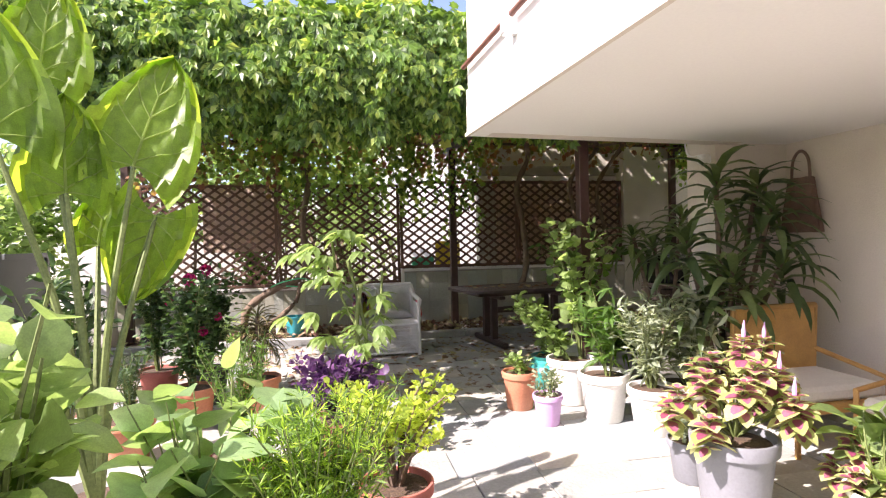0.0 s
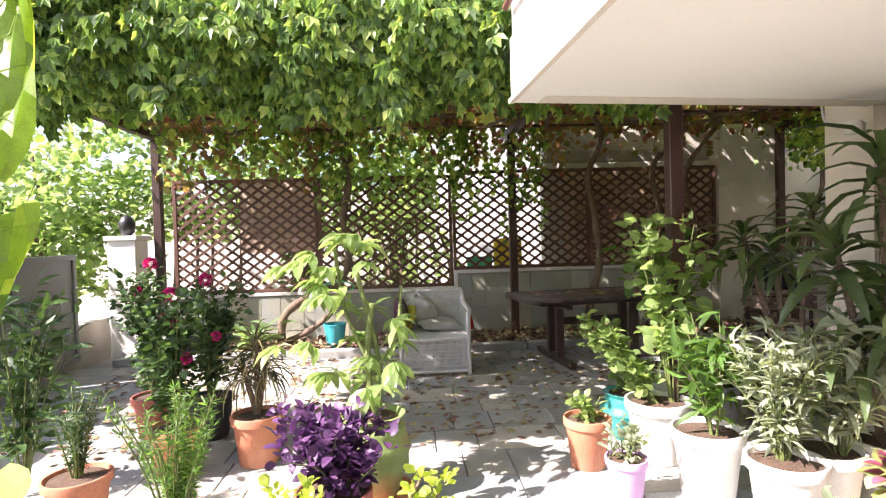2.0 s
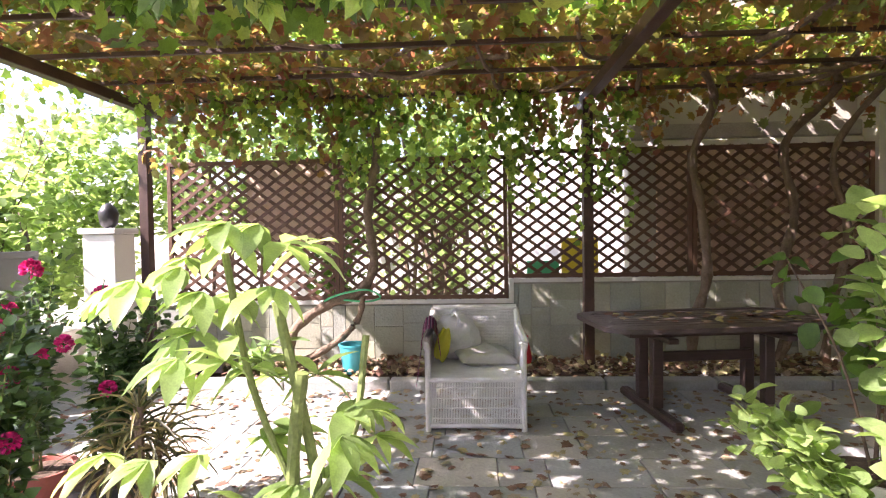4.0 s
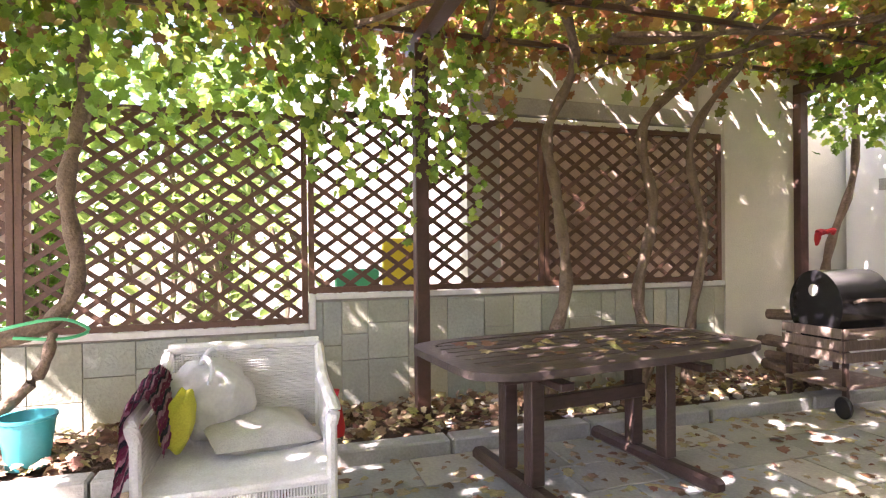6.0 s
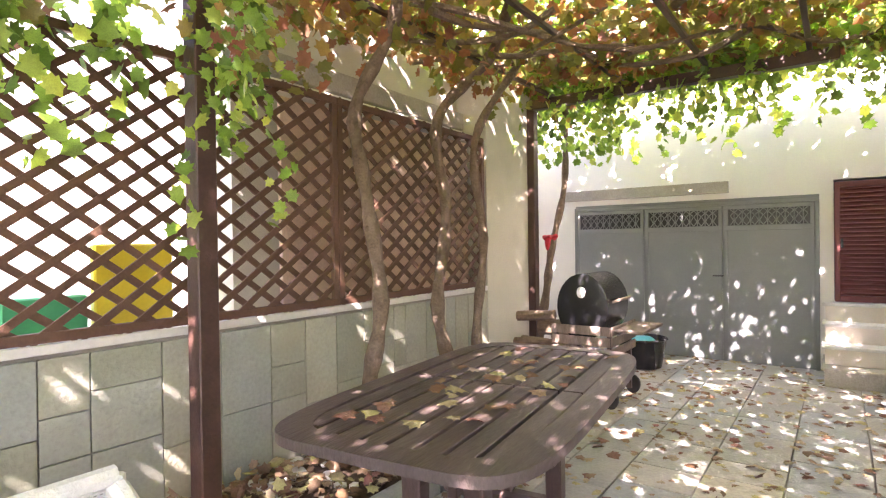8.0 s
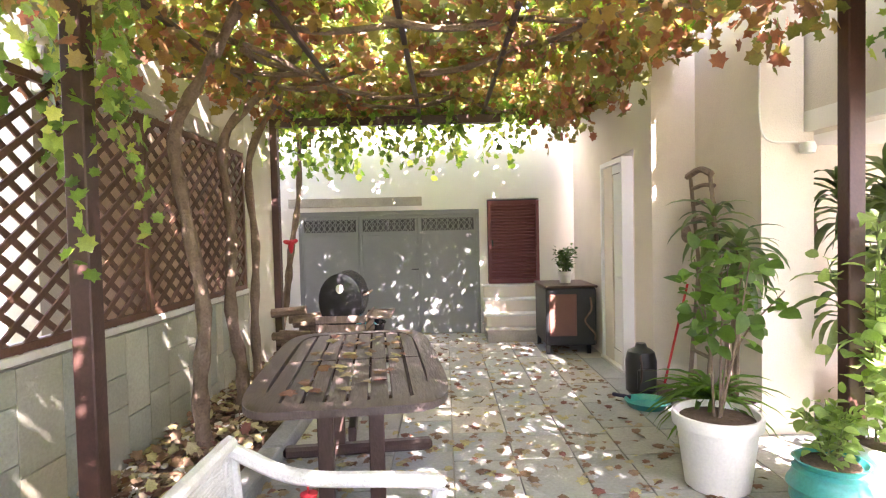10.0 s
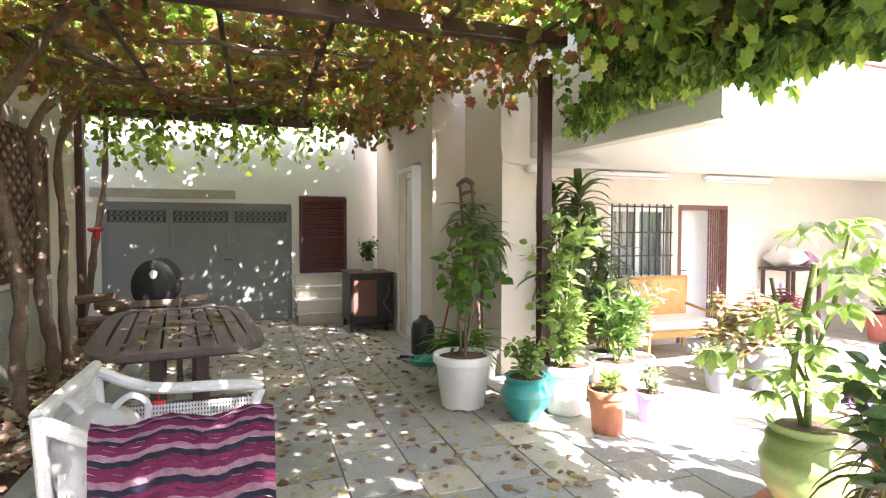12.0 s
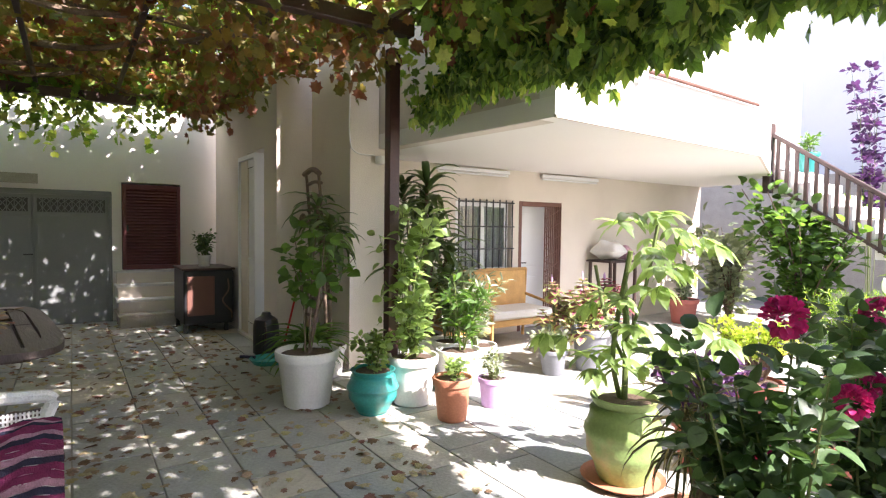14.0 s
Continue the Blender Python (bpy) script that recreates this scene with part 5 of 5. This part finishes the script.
bush("oleander_plant", "oleander with long narrow leaves by the sofa", 1.55, -5.05, z, 1.05, .34, L_GREY, "lance", 260, .17, 29, 12, scat=.04, wide=.7)
_, z = pot("plant_pot", 0.86, -6.28, .22, .46, POTG, "large grey plastic pot with a rolled rim")
coleus(.9, -6.24, z, 1.0, .36, 15, .125, 30)
coleus(1.2, -6.08, z, 1.1, .14, 4, .12, 130)
_, z = pot("plant_pot", 1.35, -6.6, .13, .24, POTW, "white pot with coleus")
coleus(1.33, -6.62, z, .55, .2, 8, .1, 31)
_, z = pot("plant_pot", 1.32, -6.68, .17, .3, POTW, "white pot in the sun")
bush("calla_plant", "broad leaved light green plant in a white pot", 1.32, -6.68, z, .68, .16, L_LIME, "ovate", 26, .22, 32, 8, scat=.02)
_, z = pot("plant_pot", 1.75, -7.5, .22, .38, POTG, "large grey pot with red coleus")
coleus(1.75, -7.5, z, .95, .3, 16, .11, 33, L_COLM, L_RED, "dark red and pink coleus in a grey pot")
pot("plant_pot", 1.72, -3.72, .18, .34, POTG, "grey pot behind the corner")
pot("plant_pot", 2.1, -4.02, .17, .32, POTW, "white pot with a dracaena trunk")
pot("plant_pot", 1.95, -4.95, .22, .36, POTW, "white pot with a tall dracaena")
rosettes("spider_plant", "bright green strap leaved plant by the wall", 1.72, -3.72, [(0, 0, .42, .1), (.08, .03, .4, .1)], L_GREEN, 42, .42, 34, .1, wide=.45)
# dracaenas
rosettes("dracaena_palm", "tall dracaena with several heads of sword leaves by the pillar", 1.95, -4.95, [(-.05, 0, 2.0, .3), (.3, -.2, 1.75, .3), (-.3, .05, 1.5, .25), (.15, .2, 1.15, .25), (.38, .05, 1.95, .3), (-.1, -.25, 1.25, .25), (.3, -.3, 1.3, .25), (-.3, -.1, .95, .2)], L_VAR, 24, .44, 35, .2, wide=.75, el=(-.7, .9))
rosettes("dracaena_palm", "dracaena with dark drooping leaves against the chair wall", 2.1, -4.02, [(.22, .05, 1.75, .2), (-.1, .05, 1.45, .18), (-.3, .12, 1.55, .15)], L_VAR, 22, .36, 36, .2, wide=.75, el=(-1.1, .8))

# row along the west side
rosettes("yucca_palm", "yucca with thin arching dry and green leaves", -1.9, -3.98, [(0, 0, .9, .2), (.06, .05, .75, .15), (-.1, 0, .7, .1)], L_YUC, 46, .27, 37, .35, wide=.2, el=(-1.1, 1.0))
pot("plant_pot", -1.9, -3.98, .19, .36, TERRA, "terracotta pot with yucca")
_, z = pot("plant_pot", -1.03, -4.55, .22, .52, POTGREEN, "big green washed clay jar with ribs", "belly")
part("saucer", lathe([(.18, 0), (.24, .03), (.25, .035), (.23, .02), (0, .015)], 24), TERRA, None)
bpy.data.objects["saucer"].matrix_basis = place((-1.03, -4.55, 0.002))
tagged(bpy.data.objects["saucer"], "terracotta saucer under the green jar", "saucer")

t = plant("pachira_tree", "money tree with hand shaped light green leaves in a green jar", -1.03, -4.55)
q = np.random.RandomState(40)
part("trunk", tubes((smooth_path([(0, 0, z), (-.02, .02, .9), (.02, 0, 1.2)]), .02), (smooth_path([(.03, 0, z), (.05, .05, .8), (-.08, .08, 1.4)]), .016), (smooth_path([(0, .02, .8), (-.15, .05, 1.15), (-.2, .0, 1.55)]), .011), (smooth_path([(0, .02, .75), (.16, .0, 1.0), (.2, .05, 1.3)]), .011)), STEMG, t, smooth=True)
P, D = [], []
for i in range(46):
    c = np.array([min(q.normal(-.06, .16), .14), q.normal(0.02, .17), q.uniform(.66, 1.62)])
    if c[2] > 1.35:
        c[:2] = c[:2] * .8 - (.1, 0)
    w = np.array([c[0], c[1], .15]) + q.normal(0, .1, 3)
    w /= np.linalg.norm(w)
    s = np.cross(w, (0, 0, 1))
    s /= np.linalg.norm(s)
    for a in (-1.5, -.85, -.3, .3, .85, 1.5):
        P.append(c + w * .05)
        D.append(w * math.cos(a) + s * math.sin(a) + np.array([0, 0, -.75]))
leaves("foliage", L_LIME, "lance", P, D, q.uniform(.11, .18, len(P)), t, wide=1.15, jitter=.2, seed=4)

for i, (x, y, zz) in enumerate(((-2.92, -3.35, 1.44), (-2.44, -3.45, 1.3), (-2.42, -4.1, 1.25))):
    pot("plant_pot", x, y, .19, .34, (TERRAR, POTD, TERRA)[i], "pot with geranium by the fence")
    g = bush("geranium_plant", "tall geranium with magenta flower heads", x, y, .3, zz - .05, .26, L_DARK, "heart", 950, .055, 41 + i, 14, wide=.95, scat=.12, jitter=.6)
    q = np.random.RandomState(50 + i)
    for j in range(3):
        k = (.03, .024, .022)[j]
        c = np.array([q.uniform(-.18, .18) * (j > 0), q.uniform(-.2, .2) * (j > 0), zz - .22 * j])
        d = q.normal(0, 1, (120, 3)) + (0, 0, .4)
        d /= np.linalg.norm(d, axis=1, keepdims=True)
        leaves("flower_head", FLOWER, "petal", c + d * k, d, k, g, jitter=1)
_, z = pot("plant_pot", -1.2, -5.08, .2, .32, TERRAR, "red clay pot with purple plant")
bush("purple_basil", "dense purple leaved plant", -1.2, -5.05, .3, .66, .36, L_PURP, "ovate", 900, .07, 44, 18, up=.5)
_, z = pot("plant_pot", -1.8, -5.45, .19, .3, TERRAR, "red clay pot with rosemary")
bush("rosemary_bush", "upright rosemary with needle leaves", -1.8, -5.45, .28, .98, .26, L_GREEN, "needle", 2600, .045, 45, 28, up=.4, scat=.02, wide=1.4)
pot("plant_pot", -2.7, -4.7, .18, .3, TERRA, "terracotta pot by the fence")
bush("rosemary_bush", "rosemary beside the terracotta pot", -2.7, -4.7, .28, .8, .2, L_DARK, "needle", 1500, .045, 46, 18, up=.4, scat=.02, wide=1.4)
_, z = pot("plant_pot", -.94, -6.15, .19, .34, TERRAR, "red clay pot with a jade plant")
bush("jade_plant", "jade plant with fleshy yellow green leaves on pale branches", -.94, -6.15, z, .78, .34, L_YEL, "petal", 1900, .036, 47, 36, up=.8, scat=.045, low=6, stemm=BARK, r=.011)
pot("plant_pot", -1.28, -6.9, .18, .3, TERRA, "terracotta pot with a dwarf conifer")
bush("dwarf_conifer", "feathery bright green dwarf conifer", -1.28, -6.9, .28, .98, .34, L_FIR, "needle", 9000, .042, 48, 70, up=.6, scat=.04, wide=1.4)
pot("plant_pot", -1.68, -6.82, .2, .26, POTD, "dark plastic pot with large leaved plant")
bush("spinach_plant", "plant with large pale green rounded leaves", -1.68, -6.82, .24, 1.02, .34, L_HOSTA, "heart", 75, .185, 49, 20, scat=.06, wide=1.3, up=.1, low=5, jitter=.35)

plan[0] = YARD
# elephant ear and the shrub by the camera's start
t = plant("elephant_ear", "tall elephant ear with huge heart shaped sunlit leaves", -2.2, -6.35)
pot("plant_pot", -2.2, -6.35, .25, .5, POTW, "white ribbed pot with elephant ear")
EL = [((.13, .15, 1.9), (.28, .1, .95), .56), ((-.12, .1, 1.78), (.02, -.1, .97), .42), ((.2, .2, 1.68), (-.3, -.15, -.9), .42), ((-.34, 0, 2.0), (-.12, -.1, .95), .58), ((-.25, .2, 2.3), (.1, 0, 1), .45), ((-.48, -.1, 1.65), (-.3, -.2, .9), .42), ((-.06, .25, 1.55), (.1, .1, .9), .3)]
for c, w, s in EL:
    part("stalk", tube(bmesh.new(), smooth_path([(0, 0, .45), (c[0] * .3, c[1] * .3, c[2] * .6), c]), [.022 - .001 * j for j in range(13)], 7), STEMG, t, smooth=True)
    bm = bmesh.new()
    U, W = 10, 8
    wv = Vector(w).normalized()
    nn = Vector((.2, -1, .25))
    sd = nn.cross(wv).normalized()
    nn = wv.cross(sd)
    grid = []
    for i in range(U + 1):
        u = i / U
        hw = .44 * math.sin(math.pi * min(1, (u * .84 + .16)) ** .8) ** .6 * s
        row = []
        for j in range(-W, W + 1):
            v = j / W
            back = -.28 * s * abs(v) ** 1.3 * (1 - u)
            p = Vector(c) + wv * (u * s + back) + sd * (v * hw) + nn * (.05 * s * abs(v) - .18 * s * u * u + .03 * math.sin(v * 17 + u * 9) * abs(v))
            row.append(bm.verts.new(p))
        grid.append(row)
    for a, b_ in zip(grid, grid[1:]):
        for j in range(2 * W):
            bm.faces.new((a[j], a[j + 1], b_[j + 1], b_[j]))
    blade = part("leaf", bm, L_BIG, t, smooth=True)
    part("midrib", tube(bmesh.new(), [Vector(c) + wv * (u * s) + nn * (.006 - .18 * s * u * u) for u in (0, .25, .5, .75, .97)], [.007, .006, .005, .004, .002], 5), VEIN, blade)
    for sg in (-1, 1):
        for u0, v1, u1 in ((.0, .75, .12), (.04, .8, .38), (.22, .75, .6), (.42, .65, .78), (.62, .5, .9)):
            pts = []
            for k_ in range(5):
                f = k_ / 4
                u, v = u0 + (u1 - u0) * f, sg * v1 * f
                hw = .44 * math.sin(math.pi * min(1, (u * .84 + .16)) ** .8) ** .6 * s
                pts.append(Vector(c) + wv * (u * s - .28 * s * abs(v) ** 1.3 * (1 - u)) + sd * (v * hw) + nn * (.006 + .05 * s * abs(v) - .18 * s * u * u + .03 * math.sin(v * 17 + u * 9) * abs(v)))
            part("side_vein", tube(bmesh.new(), pts, [.0045, .004, .0035, .003, .0015], 4), VEIN, blade)
pot("plant_pot", -2.1, -7.2, .2, .35, POTW, "white pot with umbrella shrub")
bush("schefflera_shrub", "umbrella shrub with rounded glossy light green leaves", -2.1, -7.2, .32, 1.42, .3, L_LIME, "ovate", 330, .145, 60, 16, wide=1.2, scat=.12, r=.012)
bush("lily_clump", "clump of narrow dark leaves by the fence", -3.2, -5.6, .05, 1.2, .5, L_DARK, "lance", 500, .16, 61, 24, scat=.06)
bush("lily_clump", "dark green shrub behind the yucca", -3.3, -4.3, .05, 1.3, .45, L_DARK, "lance", 420, .14, 62, 20, scat=.08)
plan[0] = WALL
t = thing("bucket", (-1.62, -.55, .07), "teal plastic bucket in the flower bed", "bucket")
part("body", lathe([(.1, 0), (.105, .01), (.14, .27), (.15, .275), (.15, .29), (.135, .29), (.1, .05), (0, .05)], 24), TEALB, t, smooth=True)
part("soil", lathe([(0, .2), (.12, .2), (.12, .22), (0, .23)], 16), SOIL, t)
bush("agave_plant", "pale broad leaved plants in the flower bed", -2.6, -.5, .05, .4, .25, L_HOSTA, "lance", 40, .28, 63, 6, scat=.03)
t = thing("planter_box", (-3.3, -.5, .07), "long black planter box in the flower bed", "planter")
part("box", boxes(((-.35, -.1, 0), (.35, .1, .22)), bevel=.01), BLACKPL, t)
plan[0] = COURT
_, z = pot("plant_pot", 5.62, -3.3, .1, .16, POTW, "small white pot on the brown cabinet", z=.91)
bush("myrtle_bush", "small dark bushy plant on the cabinet", 5.62, -3.3, 1.06, 1.38, .2, L_DARK, "ovate", 420, .05, 64, 14)
plan[0] = WALL
# background greenery
for i, (x, y, zt, s, n_, mt) in enumerate(((-.9, 2.3, 2.9, .7, 900, L_LIME), (-2.6, 2.4, 2.6, .9, 1300, L_GREEN), (-6.6, .6, 3.0, 1.0, 1500, L_LIME), (-6.3, -4.0, 3.0, 1.2, 1500, L_GREEN), (.6, -10.2, 1.9, .8, 1300, L_GREEN), (-.9, -9.9, 1.6, .7, 900, L_LIME), (1.8, -10.6, 1.4, .6, 700, L_GREY), (-2.2, -11.0, 2.2, 1.0, 1200, L_GREEN))):
    bush("garden_shrub", "leafy shrub " + ("behind the lattice" if y > 0 else "beyond the yard"), x, y, 0, zt, s, mt, "ovate", n_, .14, 70 + i, 16, scat=.3, stemm=BARK, r=.015)
plan[0] = YARD
_, z = pot("plant_pot", 2.1, -9.6, .24, .4, TERRAR, "red clay pot near the side wall")
bush("coleus_plant", "grey leaved plant in a red clay pot", 2.1, -9.6, z, .9, .25, L_GREY, "ovate", 250, .09, 79, 10)
plan[0] = WALL
t = thing("red_ribbon", (4.92, -.17, 1.4), "bright red cloth tied round the vine trunk", "ribbon")
part("knot", tube(bmesh.new(), smooth_path([(.06, -.02, 0), (0, -.07, .03), (-.07, 0, 0), (0, .07, .02), (.06, .02, .01)]), .022, 6), REDC, t, smooth=True)
part("tail", tube(bmesh.new(), smooth_path([(-.06, -.03, .02), (-.16, -.05, .0), (-.2, -.06, -.12)]), [.02, .02, .025, .03, .03, .035, .035, .035, .03, .03, .025, .02, .01], 6), REDC, t, smooth=True)
plan[0] = YARD
bush("bougainvillea_bush", "purple flowering climber on the terrace stairs", .3, -11.6, 0, 3.9, .5, L_PURP, "ovate", 900, .1, 88, 10, low=5)
plan[0] = WALL
t = thing("toy_slide", (.62, .42, 0), "yellow and green plastic toy slide behind the lattice", "toy")
part("board", boxes(((.0, 0, .0), (.42, .06, 1.38)), bevel=.01), TOYY, t, "yellow plastic board")
part("step", boxes(((-.4, 0, .0), (-.03, .1, 1.12)), bevel=.01), TOYG, t, "green plastic step block")
plan[0] = YARD
_, z = pot("plant_pot", .75, -10.5, .16, .3, POTT, "turquoise pot on the stair landing", z=2.42)
bush("terrace_plant", "small green plant in the turquoise pot", .75, -10.5, z, z + .3, .15, L_GREEN, "ovate", 120, .07, 141, 6)
plan[0] = WALL
t = thing("plastic_bag", (-.56, -1.47, .60), "thin white plastic carrier bag with two handles standing on the armchair", "bag")
bm = bmesh.new()
bmesh.ops.create_icosphere(bm, subdivisions=4, radius=1)
for v in bm.verts:
    k = 1 + .16 * noise.noise(v.co * 2.6) + .06 * noise.noise(v.co * 8)
    v.co = Vector((v.co.x * .2 * k, v.co.y * .16 * k, v.co.z * .18 * k))
part("sack", bm, BAGM, t, smooth=True)
for s in (-1, 1):
    part("handle", tube(bmesh.new(), smooth_path([(.02, s * .15, .1), (.03, s * .15, .17), (.0, s * .1, .21), (-.03, s * .05, .17), (-.02, s * .05, .12)]), .012, 6), BAGM, t)

t = thing("cloth_pouch", (.0, -1.58, .40), "dark red cloth pouch hanging from the armchair side", "bag")
part("body", lathe([(0, 0), (.05, .005), (.055, .04), (.04, .13), (.022, .19), (.03, .22), (0, .225)], 16), REDC, t, smooth=True)
part("cord", tube(bmesh.new(), smooth_path([(0, 0, .2), (-.015, 0, .26), (-.03, 0, .29)]), .004, 5), REDC, t)
t = thing("garden_hose", (0, 0, 0), "thin green hose looped over the old vine trunk", "hose")
part("tube", tube(bmesh.new(), smooth_path([(-2.05, -.3, .70), (-1.9, -.37, .80), (-1.7, -.39, .86), (-1.5, -.36, .88), (-1.38, -.3, .80), (-1.5, -.36, .76), (-1.75, -.38, .78)]), .011, 6), TOYG, t, smooth=True)

# ---- stone slabs on the low wall, then the floor ----
low = bpy.data.objects["wall_north_low"]
xx = -4.2
cnt = 0
while xx < 3.79:
    wd = min(rs.choice([.14, .2, .26, .32]), 3.82 - xx)
    top = .675 if xx + wd < 0.02 else .895
    zz = 0.0
    while zz < top - .02:
        hh = min(rs.choice([.2, .28, .36, .44]), top - zz)
        if top - zz - hh < .1:
            hh = top - zz
        o = part("stone_slab", boxes(((xx + .003, -.016 - rs.uniform(0, .005), zz + .003), (xx + wd - .003, -.001, zz + hh - .003)), bevel=.002), WALLSLATE, low)
        zz += hh
        cnt += 1
    xx += wd
floor = bpy.data.objects["ground"]
mesh_of = {}
near, far = [], []
y = -.955
while y > -10.6:
    dy = rs.choice([.33, .4])
    xx = -4.6 - rs.uniform(0, .3)
    while xx < GX:
        dx = rs.choice([.3, .4, .5, .6])
        near.append((xx, y, dx, dy)) if -5.6 < y and xx < 5 else far.append((xx, y, dx, dy))
        xx += dx
    y -= dy
near.sort(key=lambda q_: (q_[0] - .0) ** 2 + (q_[1] + 3) ** 2)
far += near[300:]
for xx, y, dx, dy in near[:300]:
    key = (dx, dy)
    if key not in mesh_of:
        o = part("floor_slab", boxes(((-dx / 2 + .004, -dy / 2 + .004, -.03), (dx / 2 - .004, dy / 2 - .004, 0.0)), bevel=.003), SLATE, floor)
        mesh_of[key] = o.data
    else:
        o = new("floor_slab", mesh_of[key])
        o.parent = floor
    o.matrix_basis = pose(xx + dx / 2, y - dy / 2, rs.uniform(-.002, .002), rs.uniform(-.25, .25), rs.uniform(-.25, .25), 0)
bm = bmesh.new()
V, F = [], []
for xx, y, dx, dy in far:
    k = len(V)
    a, b_, c, d = xx + .004, xx + dx - .004, y - .004, y - dy + .004
    zt = rs.uniform(-.002, .002)
    V += [(a, c, zt), (b_, c, zt), (b_, d, zt), (a, d, zt), (a, c, -.03), (b_, c, -.03), (b_, d, -.03), (a, d, -.03)]
    F += [(k + 3, k + 2, k + 1, k), (k, k + 1, k + 5, k + 4), (k + 1, k + 2, k + 6, k + 5), (k + 2, k + 3, k + 7, k + 6), (k + 3, k, k + 4, k + 7)]
me = bpy.data.meshes.new("far_slabs")
me.from_pydata(V, [], F)
me.materials.append(SLATE)
o = new("far_slabs", me)
o.parent = floor
o["kind"] = "stuff"
